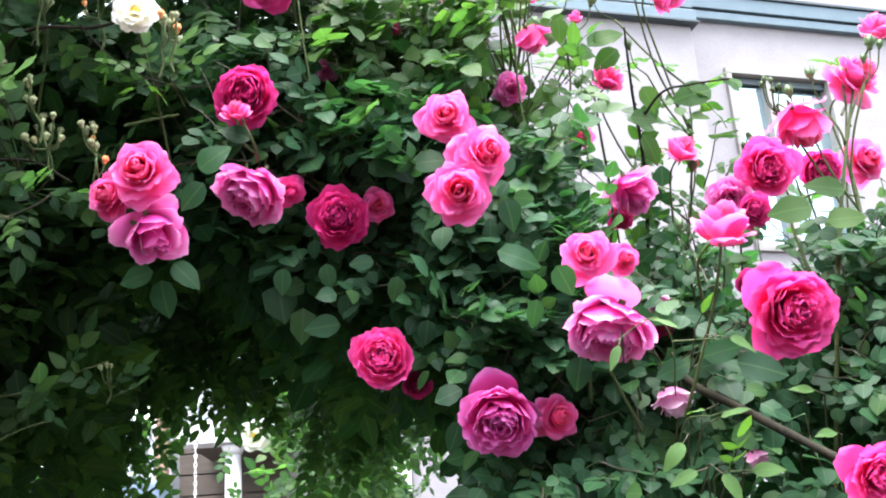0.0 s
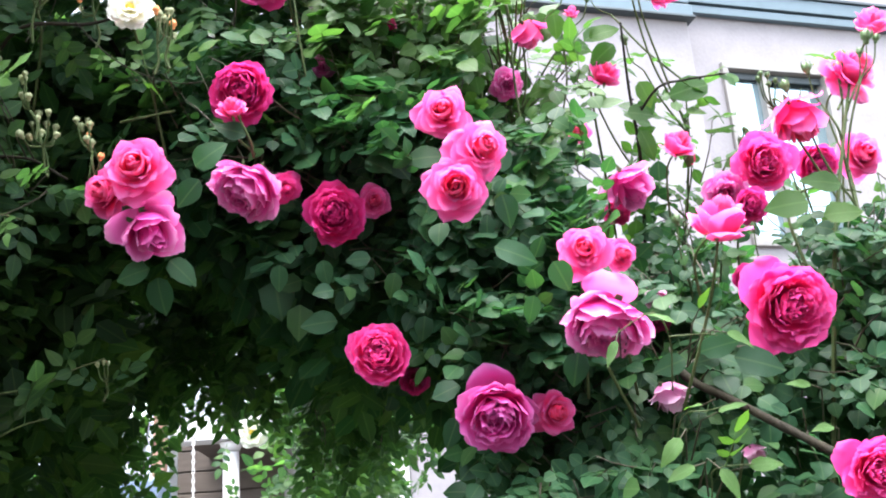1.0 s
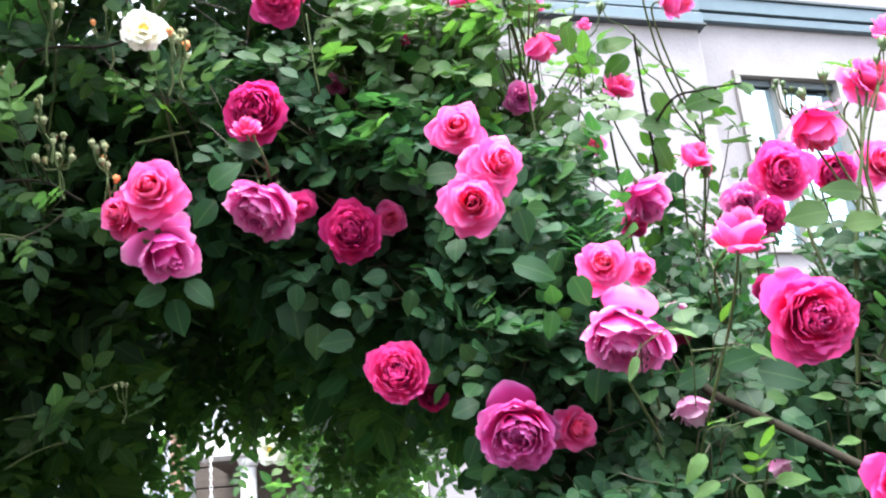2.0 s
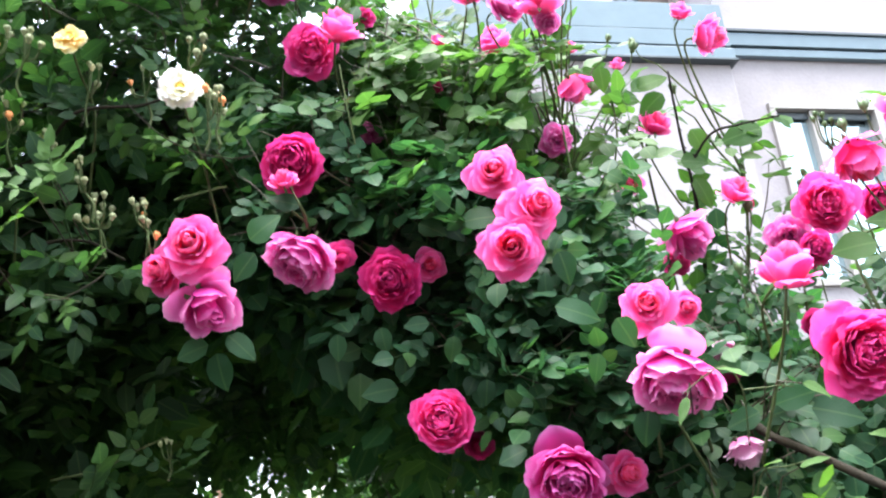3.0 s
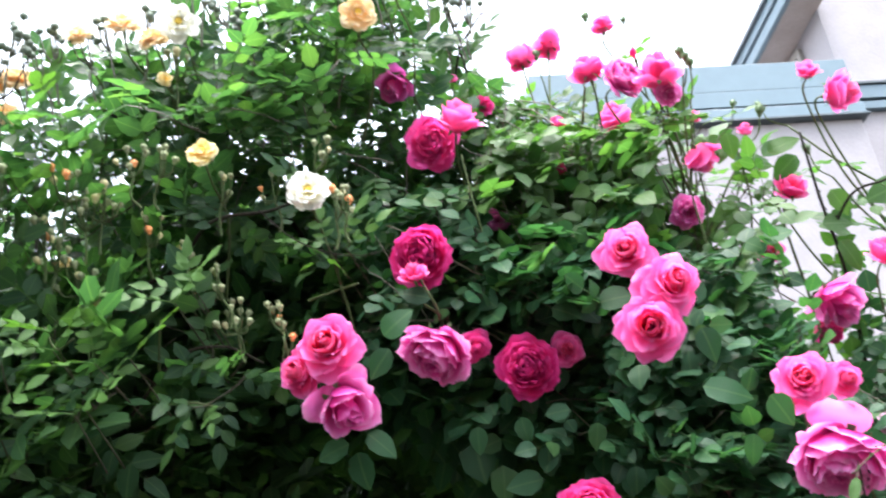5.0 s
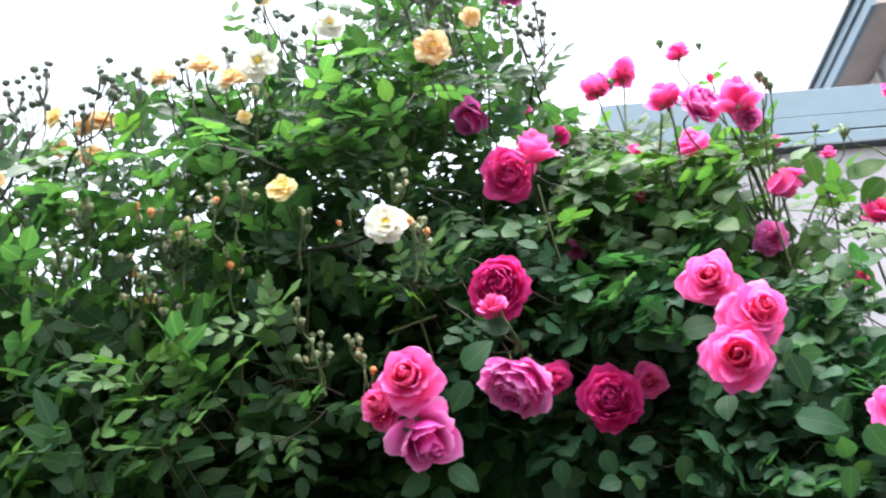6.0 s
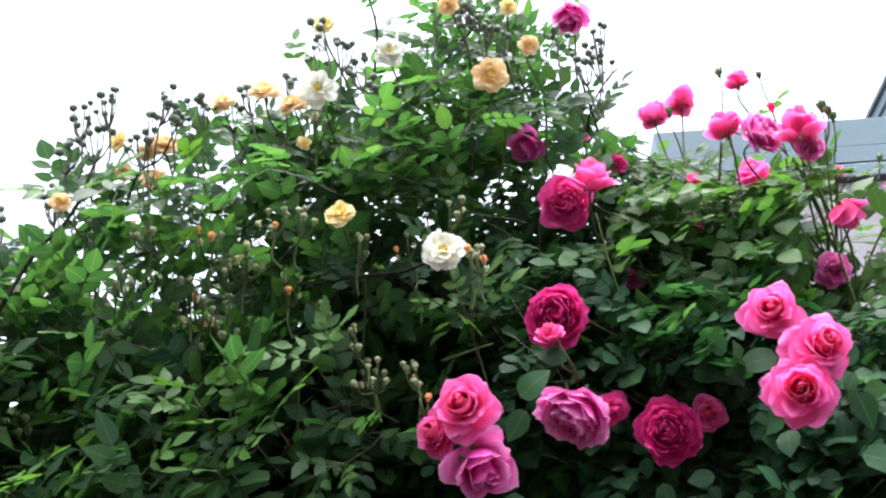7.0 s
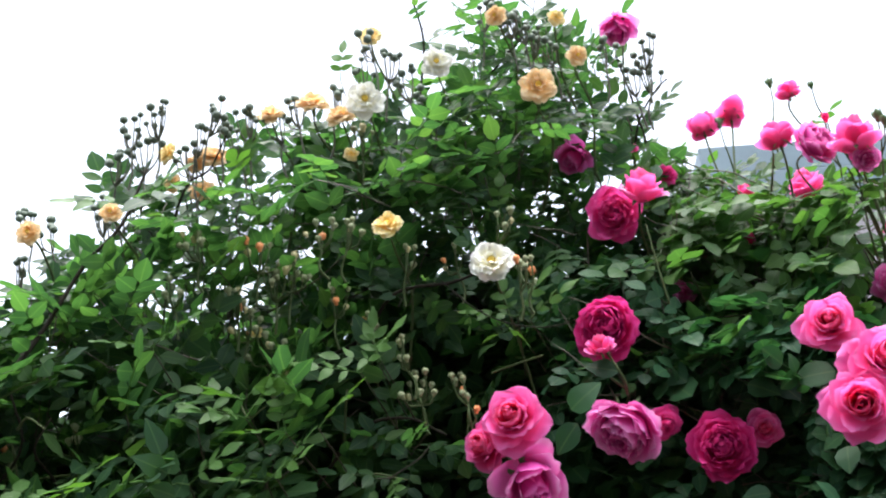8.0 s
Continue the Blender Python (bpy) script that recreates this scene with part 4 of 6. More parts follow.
little("yellow", (-0.494, 1.020, 2.479), 0.0218, (0.34, -0.94, -0.03), "soft yellow double rambler rose, small, among leaves")
little("yellow", (-0.465, 1.014, 2.681), 0.0348, (0.34, -0.93, 0.13), "soft yellow double rambler rose, small, highest on its stem")
little("peach", (-0.817, 0.817, 2.311), 0.0310, (0.33, -0.92, -0.19), "peach-orange double rambler rose, fading, against the sky")
little("peach", (-0.728, 0.847, 2.335), 0.0270, (0.42, -0.90, -0.11), "peach-orange double rambler rose, fading, against the sky")
little("yellow", (-0.501, 1.077, 2.251), 0.0192, (0.34, -0.94, -0.11), "soft yellow double rambler rose, small, opening")
little("yellow", (-0.613, 1.007, 2.228), 0.0176, (0.34, -0.94, -0.11), "soft yellow double rambler rose, small, opening")
little("white", (-0.540, 3.113, 2.108), 0.0946, (0.09, -0.99, -0.05), "white double rambler rose, seen through the arch")

# ---- buds ----
def bud_mesh(name, mat, long, crown):
    """A bud with its calyx and upright sepal tips, base at the origin."""
    sides, vs, fs = 8, [], []
    if crown < 0:
        prof = [(0.10, -0.10), (0.30, -0.02), (0.52, 0.16), (0.60, 0.42), (0.54, 0.66), (0.36, 0.86), (0.16, 0.98), (0.03, 1.06)]
    else:
        prof = [(0.10, -0.06), (0.26, 0.02), (0.32, 0.20), (0.28, 0.34), (0.47, 0.56), (0.52, 0.62 + 0.16 * long), (0.40, 0.62 + 0.36 * long), (0.16, 0.62 + 0.50 * long), (0.02, 0.62 + 0.56 * long)]
    for r, z in prof:
        for k in range(sides):
            a = 2 * math.pi * k / sides
            vs.append((r * math.cos(a), r * math.sin(a), z))
    for i in range(len(prof) - 1):
        for k in range(sides):
            k2 = (k + 1) % sides
            fs.append((i * sides + k, i * sides + k2, (i + 1) * sides + k2, (i + 1) * sides + k))
    for k in range(5):
        a = 2 * math.pi * (k + 0.3) / 5
        n = len(vs)
        ca, sa = math.cos(a), math.sin(a)
        out = max(0.0, crown)
        vs += [(0.46 * ca - 0.2 * sa, 0.46 * sa + 0.2 * ca, 0.5), (0.46 * ca + 0.2 * sa, 0.46 * sa - 0.2 * ca, 0.5), ((0.54 + out) * ca, (0.54 + out) * sa, 0.62 + 0.2 * long), ((0.12 + 2.6 * out) * ca, (0.12 + 2.6 * out) * sa, 0.66 + 0.62 * long)]
        fs += [(n, n + 1, n + 2), (n + 2, n + 1, n + 3), (n, n + 2, n + 3)]
    return mesh_of(name, vs, fs, mat)


STALK_GREY = surface("grey_brown_stalk", (0.05, 0.055, 0.035), (0.10, 0.10, 0.06), 220, 0.6, 0.25, 0.001)
SPRAYS = []   # stalks of the sprays on the rambler
BUD_CREAM = surface("cream_bud", (0.45, 0.42, 0.20), (0.62, 0.55, 0.30), 300, 0.6)
BUD_ORANGE = surface("orange_bud", (0.70, 0.22, 0.06), (0.80, 0.36, 0.14), 300, 0.6)
BUD_PALE = surface("pale_green_bud", (0.16, 0.20, 0.09), (0.26, 0.29, 0.15), 300, 0.6)
BUDS = {"dark": bud_mesh("bud", BUD_DARK, 0.75, -0.05), "pale": bud_mesh("bud", BUD_PALE, 1.1, 0.05), "cream": bud_mesh("bud", BUD_CREAM, 1.3, 0.05),
        "orange": bud_mesh("bud", BUD_ORANGE, 1.3, 0.05), "long": bud_mesh("bud", SEPAL, 1.8, 0.14), "rosy": bud_mesh("bud", MAGENTA, 1.9, 0.10)}
bud_rng = np.random.default_rng(77)


def spray(at, buds, size, reach, stalk, label, kinds="dark"):
    """A spray of buds on branching stalks; at is its crown."""
    rng = bud_rng
    root = new("bud_cluster")
    foot = np.array(at) - np.array([rng.uniform(-0.2, 0.2) * stalk, -0.25 * stalk, stalk])
    if at[0] > 0.08 and foot[2] > dense_top(at[0]):
        foot = np.array(join(at, min(at[2] - dense_top(at[0]) + 0.04, rng.uniform(0.10, 0.16))))
    root.location = foot
    tagged(root, label, "rose buds", "rose bud clusters")
    crown = np.array(at) - foot
    fork = crown * max(0.55, 1 - 0.045 / np.linalg.norm(crown))
    V, F = [], []

    def add(line, r0, r1):
        v, f = tube(np.array(line), r0, r1, 5)
        k = len(V)
        V.extend(v)
        F.extend([tuple(i + k for i in q) for q in f])

    add(smooth_line([(0, 0, 0), fork * 0.5 + rng.normal(0, 0.003, 3), fork], 4), 0.0018, 0.0014)
    names = kinds.split()
    for i in range(buds):
        tip = crown + np.array([rng.uniform(-1, 1) * reach, rng.uniform(-0.7, 0.7) * reach, rng.uniform(-1.3, 0.3) * reach])
        if i == 0:
            tip = crown
        mid = fork + (tip - fork) * 0.5 + np.array([(tip - fork)[0] * 0.25, 0, -0.004])
        way = tip - mid
        way = way / np.linalg.norm(way)
        pv, pf = tube(smooth_line([fork, mid, tip], 3), 0.0013, 0.0010, 4)
        child("pedicel", mesh_of("pedicel", pv, pf, STALK_GREY if "dark" in kinds else STEM_GREEN), root)
        b = size * rng.uniform(0.75, 1.2)
        q = Vector(way).to_track_quat("Z", "Y").to_matrix().to_4x4()
        child("bud", BUDS[names[i % len(names)]], root, Matrix.Translation(tip) @ q @ Matrix.Diagonal((b, b, b, 1)))
    child("stalk", mesh_of("stalk", V, F, STALK_GREY if "dark" in kinds else STEM_GREEN), root)
    if at[0] < 0.05:
        SPRAYS.append((foot, foot + fork))
        open_side = np.array([-0.5 * at[0], -1.0, 1.2 - 0.75 * at[2]])
        for low in (0.0, 0.03):
            BLOOMS.append((np.array(at) - np.array([0, 0, low]), 0.016, open_side / np.linalg.norm(open_side)))


spray((-0.725, 0.908, 2.542), 8, 0.0090, 0.019, 0.095, "grey-green rose buds on branching stalks against the sky", "dark")
spray((-0.758, 0.898, 2.525), 7, 0.0090, 0.019, 0.095, "grey-green rose buds on branching stalks against the sky", "dark")
spray((-0.786, 0.914, 2.487), 6, 0.0090, 0.019, 0.095, "grey-green rose buds on branching stalks against the sky", "dark")
spray((-0.752, 0.925, 2.504), 7, 0.0090, 0.019, 0.095, "grey-green rose buds on branching stalks against the sky", "dark")
spray((-0.667, 0.940, 2.553), 7, 0.0090, 0.019, 0.095, "grey-green rose buds on branching stalks against the sky", "dark")
spray((-0.658, 0.964, 2.535), 4, 0.0090, 0.019, 0.095, "grey-green rose buds on branching stalks against the sky", "dark")
spray((-0.691, 0.947, 2.529), 4, 0.0090, 0.019, 0.095, "grey-green rose buds on branching stalks against the sky", "dark")
spray((-0.567, 0.987, 2.569), 6, 0.0090, 0.019, 0.095, "grey-green rose buds on branching stalks against the sky", "dark")
spray((-0.590, 0.990, 2.553), 5, 0.0090, 0.019, 0.095, "grey-green rose buds on branching stalks against the sky", "dark")
spray((-0.447, 0.974, 2.640), 4, 0.0090, 0.019, 0.095, "grey-green rose buds on branching stalks against the sky", "dark")
spray((-0.468, 0.992, 2.614), 5, 0.0090, 0.019, 0.095, "grey-green rose buds on branching stalks against the sky", "dark")
spray((-0.430, 1.003, 2.619), 5, 0.0090, 0.019, 0.095, "grey-green rose buds on branching stalks against the sky", "dark")
spray((-0.264, 1.106, 2.725), 9, 0.0090, 0.019, 0.095, "grey-green rose buds on branching stalks against the sky", "dark")
spray((-0.282, 1.095, 2.732), 7, 0.0090, 0.019, 0.095, "grey-green rose buds on branching stalks against the sky", "dark")
spray((-0.249, 1.126, 2.708), 7, 0.0090, 0.019, 0.095, "grey-green rose buds on branching stalks against the sky", "dark")
spray((-0.236, 1.139, 2.698), 5, 0.0090, 0.019, 0.095, "grey-green rose buds on branching stalks against the sky", "dark")
spray((-0.306, 1.077, 2.743), 7, 0.0090, 0.019, 0.095, "grey-green rose buds on branching stalks against the sky", "dark")
spray((-0.102, 1.174, 2.678), 8, 0.0090, 0.019, 0.095, "grey-green rose buds on branching stalks against the sky", "dark")
spray((-0.097, 1.199, 2.650), 6, 0.0090, 0.019, 0.095, "grey-green rose buds on branching stalks against the sky", "dark")
spray((-0.131, 1.196, 2.651), 5, 0.0090, 0.019, 0.095, "grey-green rose buds on branching stalks against the sky", "dark")
spray((-0.152, 1.159, 2.689), 5, 0.0090, 0.019, 0.095, "grey-green rose buds on branching stalks against the sky", "dark")
spray((-0.421, 1.026, 2.599), 6, 0.0090, 0.019, 0.095, "grey-green rose buds on branching stalks against the sky", "dark")
spray((-0.402, 1.048, 2.584), 5, 0.0090, 0.019, 0.095, "grey-green rose buds on branching stalks against the sky", "dark")
spray((-0.894, 0.893, 2.402), 6, 0.0090, 0.019, 0.095, "grey-green rose buds on branching stalks against the sky", "dark")
spray((-0.877, 0.912, 2.400), 5, 0.0090, 0.019, 0.095, "grey-green rose buds on branching stalks against the sky", "dark")
spray((-0.825, 0.937, 2.425), 6, 0.0090, 0.019, 0.095, "grey-green rose buds on branching stalks against the sky", "dark")
spray((-0.807, 0.948, 2.431), 5, 0.0090, 0.019, 0.095, "grey-green rose buds on branching stalks against the sky", "dark")
spray((-0.627, 0.970, 2.549), 6, 0.0090, 0.019, 0.095, "grey-green rose buds on branching stalks against the sky", "dark")
spray((-0.647, 0.976, 2.530), 5, 0.0090, 0.019, 0.095, "grey-green rose buds on branching stalks against the sky", "dark")
spray((-0.712, 0.957, 2.503), 6, 0.0090, 0.019, 0.095, "grey-green rose buds on branching stalks against the sky", "dark")
spray((-0.512, 1.005, 2.580), 5, 0.0090, 0.019, 0.095, "grey-green rose buds on branching stalks against the sky", "dark")
spray((-0.921, 0.915, 2.346), 5, 0.0090, 0.019, 0.095, "grey-green rose buds on branching stalks against the sky", "dark")
spray((-0.605, 0.981, 2.235), 8, 0.0078, 0.020, 0.070, "pale green rose buds with cream tips among leaves", "pale pale orange cream")
spray((-0.569, 0.974, 2.278), 8, 0.0078, 0.020, 0.070, "pale green rose buds with cream tips among leaves", "pale pale cream pale")
spray((-0.548, 0.977, 2.289), 7, 0.0078, 0.020, 0.070, "pale green rose buds with cream tips among leaves", "pale pale cream pale")
spray((-0.512, 1.014, 2.263), 6, 0.0078, 0.020, 0.070, "pale green rose buds with cream tips among leaves", "pale pale orange cream")
spray((-0.488, 1.047, 2.227), 8, 0.0078, 0.020, 0.070, "pale green rose buds with cream tips among leaves", "pale pale cream pale")
spray((-0.592, 1.031, 2.163), 5, 0.0078, 0.020, 0.070, "pale green rose buds with cream tips among leaves", "pale pale orange cream")
spray((-0.438, 1.099, 2.171), 5, 0.0078, 0.020, 0.070, "pale green rose buds with cream tips among leaves", "pale pale cream pale")
spray((-0.386, 1.118, 2.169), 4, 0.0078, 0.020, 0.070, "pale green rose buds with cream tips among leaves", "pale pale orange cream")
spray((-0.793, 0.925, 2.099), 7, 0.0078, 0.020, 0.070, "pale green rose buds with cream tips among leaves", "pale pale cream pale")
spray((-0.851, 0.889, 2.069), 7, 0.0078, 0.020, 0.070, "pale green rose buds with cream tips among leaves", "pale pale orange cream")
spray((-0.479, 0.980, 2.334), 5, 0.0078, 0.020, 0.070, "pale green rose buds with cream tips among leaves", "pale pale cream pale")
spray((-0.419, 1.023, 2.309), 4, 0.0078, 0.020, 0.070, "pale green rose buds with cream tips among leaves", "pale pale cream pale")
spray((-0.362, 1.044, 2.309), 4, 0.0078, 0.020, 0.070, "pale green rose buds with cream tips among leaves", "pale pale orange cream")
spray((-0.282, 1.079, 2.289), 4, 0.0078, 0.020, 0.070, "pale green rose buds with cream tips among leaves", "pale pale orange cream")
spray((-0.481, 1.026, 2.511), 5, 0.0078, 0.020, 0.070, "pale green rose buds with cream tips among leaves", "pale pale cream pale")
spray((-0.304, 1.041, 2.338), 5, 0.0078, 0.020, 0.070, "pale green rose buds with cream tips among leaves", "pale pale cream pale")
spray((-0.513, 0.964, 2.332), 6, 0.0078, 0.020, 0.070, "pale green rose buds with cream tips among leaves", "pale pale orange cream")
spray((-0.580, 0.947, 2.306), 7, 0.0078, 0.020, 0.070, "pale green rose buds with cream tips among leaves", "pale pale orange cream")
spray((-0.640, 0.904, 2.312), 7, 0.0078, 0.020, 0.070, "pale green rose buds with cream tips among leaves", "pale pale cream pale")
spray((-0.679, 0.913, 2.262), 6, 0.0078, 0.020, 0.070, "pale green rose buds with cream tips among leaves", "pale pale cream pale")
spray((-0.614, 0.961, 2.257), 7, 0.0078, 0.020, 0.070, "pale green rose buds with cream tips among leaves", "pale pale cream pale")
spray((-0.595, 1.002, 2.211), 6, 0.0078, 0.020, 0.070, "pale green rose buds with cream tips among leaves", "pale pale cream pale")
spray((-0.408, 1.022, 2.127), 5, 0.0078, 0.018, 0.060, "pale green rose buds with cream tips among leaves", "pale")
spray((-0.358, 1.051, 2.105), 2, 0.0078, 0.018, 0.060, "pale green rose buds with cream tips among leaves", "pale orange")
spray((-0.417, 0.999, 2.162), 4, 0.0078, 0.018, 0.060, "pale green rose buds with cream tips among leaves", "pale")
spray((-0.358, 1.041, 2.125), 3, 0.0078, 0.018, 0.060, "pale green rose buds with cream tips among leaves", "pale")
spray((-0.272, 1.005, 2.236), 3, 0.0078, 0.018, 0.060, "pale green rose buds with cream tips among leaves", "pale orange")
spray((-0.258, 1.005, 2.242), 2, 0.0078, 0.018, 0.060, "pale green rose buds with cream tips among leaves", "pale")
spray((-0.372, 1.180, 1.884), 3, 0.0062, 0.014, 0.040, "pale green rose buds with cream tips among leaves", "pale")
spray((0.483, 1.160, 2.171), 1, 0.0105, 0.014, 0.120, "green rose bud with long pointed sepals on its stalk", "long")
spray((0.507, 1.143, 2.185), 1, 0.0105, 0.014, 0.120, "green rose bud with long pointed sepals on its stalk", "long")
spray((0.548, 1.147, 2.186), 2, 0.0105, 0.014, 0.120, "green rose bud with long pointed sepals on its stalk", "long rosy")
spray((0.577, 1.120, 2.210), 2, 0.0105, 0.014, 0.120, "green rose bud with long pointed sepals on its stalk", "long")
spray((0.570, 1.130, 2.197), 1, 0.0105, 0.014, 0.120, "green rose bud with long pointed sepals on its stalk", "long")
spray((0.273, 1.296, 2.405), 1, 0.0105, 0.014, 0.120, "green rose bud with long pointed sepals on its stalk", "long")
spray((0.469, 1.301, 2.181), 4, 0.0070, 0.014, 0.120, "green rose bud with long pointed sepals on its stalk", "long")
spray((0.485, 1.300, 2.171), 3, 0.0070, 0.014, 0.120, "green rose bud with long pointed sepals on its stalk", "long")
spray((0.518, 1.302, 2.263), 5, 0.0070, 0.014, 0.120, "green rose bud with long pointed sepals on its stalk", "long")
spray((0.248, 1.332, 2.451), 1, 0.0105, 0.014, 0.120, "green rose bud with long pointed sepals on its stalk", "long")
spray((0.286, 1.332, 2.439), 1, 0.0105, 0.014, 0.120, "green rose bud with long pointed sepals on its stalk", "long")
spray((0.075, 1.428, 2.744), 1, 0.0105, 0.014, 0.120, "green rose bud with long pointed sepals on its stalk", "long")
spray((0.137, 1.437, 2.727), 1, 0.0105, 0.014, 0.120, "green rose bud with long pointed sepals on its stalk", "long")
spray((0.180, 1.234, 2.487), 2, 0.0105, 0.014, 0.120, "green rose bud with long pointed sepals on its stalk", "long")
spray((0.191, 1.243, 2.473), 1, 0.0105, 0.014, 0.120, "green rose bud with long pointed sepals on its stalk", "long")
spray((0.118, 1.230, 2.503), 1, 0.0105, 0.014, 0.120, "green rose bud with long pointed sepals on its stalk", "rosy long")
spray((-0.018, 1.378, 2.649), 1, 0.0105, 0.014, 0.120, "green rose bud with long pointed sepals on its stalk", "long")
spray((0.323, 1.302, 2.333), 1, 0.0105, 0.014, 0.120, "green rose bud with long pointed sepals on its stalk", "long")
spray((0.428, 1.215, 2.005), 1, 0.0105, 0.014, 0.120, "green rose bud with long pointed sepals on its stalk", "long")
spray((0.325, 1.190, 2.011), 1, 0.0105, 0.014, 0.120, "green rose bud with long pointed sepals on its stalk", "long")
spray((0.386, 1.291, 2.135), 2, 0.0105, 0.014, 0.120, "green rose bud with long pointed sepals on its stalk", "rosy long")
spray((-0.014, 1.285, 2.373), 1, 0.0105, 0.014, 0.120, "green rose bud with long pointed sepals on its stalk", "rosy")
spray((0.074, 1.327, 2.397), 1, 0.0105, 0.014, 0.120, "green rose bud with long pointed sepals on its stalk", "rosy")

# ---- canes ----
cane_rng = np.random.default_rng(4)
CANES = []
CANES.append((climber, climber.cane([(0.149, 1.482, 1.420), (0.272, 1.403, 1.898), (0.297, 1.104, 1.797), (0.348, 0.993, 1.727), (0.397, 0.915, 1.669)], 0.0052, 0.0044, STEM_BROWN, cane_rng), 0))
CANES.append((climber, climber.cane([(0.452, 1.219, 1.606), (0.469, 1.149, 1.820), (0.499, 1.141, 1.974), (0.536, 1.146, 2.099), (0.559, 1.150, 2.170)], 0.0030, 0.0018, STEM_GREEN, cane_rng), 1))
CANES.append((climber, climber.cane([(0.328, 1.405, 2.011), (0.322, 1.314, 2.149), (0.314, 1.287, 2.260), (0.310, 1.263, 2.347)], 0.0030, 0.0015, STEM_BROWN, cane_rng), 1))
CANES.append((climber, climber.cane([(0.191, 1.310, 2.056), (0.165, 1.297, 2.153), (0.154, 1.282, 2.260), (0.153, 1.267, 2.388)], 0.0025, 0.0012, STEM_GREEN, cane_rng), 1))
CANES.append((climber, climber.cane([(-0.104, 1.191, 2.110), (-0.118, 1.153, 2.188), (-0.129, 1.141, 2.270), (-0.135, 1.133, 2.340)], 0.0018, 0.0010, STEM_GREEN, cane_rng), 1))
CANES.append((climber, climber.cane([(-0.004, 1.462, 2.321), (0.018, 1.348, 2.425), (0.043, 1.265, 2.497)], 0.0025, 0.0014, STEM_GREEN, cane_rng), 0))
CANES.append((climber, climber.cane([(0.129, 1.422, 2.275), (0.155, 1.341, 2.361), (0.129, 1.251, 2.436)], 0.0025, 0.0014, STEM_GREEN, cane_rng), 0))
CANES.append((climber, climber.cane([(0.170, 1.396, 2.199), (0.163, 1.361, 2.322), (0.140, 1.290, 2.411)], 0.0025, 0.0014, STEM_GREEN, cane_rng), 0))
CANES.append((climber, climber.cane([(0.321, 1.121, 1.883), (0.303, 1.061, 1.926), (0.303, 0.972, 1.930)], 0.0020, 0.0012, STEM_GREEN, cane_rng), 0))
CANES.append((rambler, rambler.cane([(-0.798, 0.818, 2.124), (-0.776, 0.831, 2.182), (-0.742, 0.836, 2.258), (-0.711, 0.849, 2.313), (-0.691, 0.855, 2.395)], 0.0030, 0.0018, STEM_BROWN, cane_rng), 1))
CANES.append((rambler, rambler.cane([(-0.379, 1.329, 2.305), (-0.435, 1.251, 2.410), (-0.520, 1.134, 2.440), (-0.589, 1.040, 2.465)], 0.0035, 0.0020, STEM_BROWN, cane_rng), 1))
CANES.append((rambler, rambler.cane([(-0.517, 1.281, 2.510), (-0.466, 1.205, 2.631), (-0.350, 1.171, 2.680), (-0.262, 1.129, 2.717)], 0.0030, 0.0016, STEM_BROWN, cane_rng), 1))
CANES.append((rambler, rambler.cane([(-0.190, 1.464, 2.537), (-0.139, 1.409, 2.624), (-0.142, 1.340, 2.713), (-0.151, 1.288, 2.771)], 0.0030, 0.0015, STEM_BROWN, cane_rng), 1))
CANES.append((rambler, rambler.cane([(-0.562, 1.074, 2.207), (-0.498, 1.070, 2.224), (-0.439, 1.037, 2.258), (-0.368, 1.047, 2.263), (-0.328, 1.035, 2.263)], 0.0030, 0.0016, STEM_BROWN, cane_rng), 1))
CANES.append((climber, climber.cane([(0.240, 0.987, 1.772), (0.235, 0.948, 1.814), (0.222, 0.935, 1.837), (0.201, 0.931, 1.831), (0.178, 0.934, 1.817)], 0.0008, 0.0005, STEM_GREEN, cane_rng), 2))
CANES.append((climber, climber.cane([(0.235, 0.948, 1.817), (0.255, 0.943, 1.816), (0.268, 0.939, 1.815), (0.278, 0.937, 1.812)], 0.0008, 0.0005, STEM_GREEN, cane_rng), 2))
CANES.append((climber, climber.cane([(0.241, 1.015, 1.721), (0.245, 0.979, 1.746), (0.263, 0.954, 1.745), (0.281, 0.938, 1.747)], 0.0008, 0.0005, STEM_GREEN, cane_rng), 2))
CANES.append((climber, climber.cane([(0.251, 0.989, 1.613), (0.257, 0.964, 1.672), (0.259, 0.951, 1.690), (0.290, 0.932, 1.691)], 0.0008, 0.0005, STEM_GREEN, cane_rng), 2))
CANES.append((climber, climber.cane([(0.317, 1.300, 2.209), (0.348, 1.264, 2.241), (0.385, 1.252, 2.245), (0.439, 1.245, 2.247)], 0.0022, 0.0012, STEM_BROWN, cane_rng), 1))
CANES.append((climber, climber.cane([(0.232, 1.383, 2.132), (0.221, 1.349, 2.217), (0.236, 1.330, 2.297), (0.234, 1.312, 2.372)], 0.0022, 0.0012, STEM_GREEN, cane_rng), 1))
CANES.append((climber, climber.cane([(0.291, 1.413, 2.167), (0.274, 1.351, 2.241), (0.269, 1.318, 2.307), (0.294, 1.317, 2.342)], 0.0022, 0.0012, STEM_GREEN, cane_rng), 1))
CANES.append((climber, climber.cane([(0.487, 1.212, 1.940), (0.478, 1.220, 2.034), (0.519, 1.216, 2.061), (0.576, 1.218, 2.050)], 0.0022, 0.0012, STEM_GREEN, cane_rng), 1))
CANES.append((climber, climber.cane([(0.089, 1.292, 2.131), (0.104, 1.268, 2.230), (0.104, 1.259, 2.331), (0.119, 1.243, 2.431)], 0.0022, 0.0012, STEM_GREEN, cane_rng), 1))
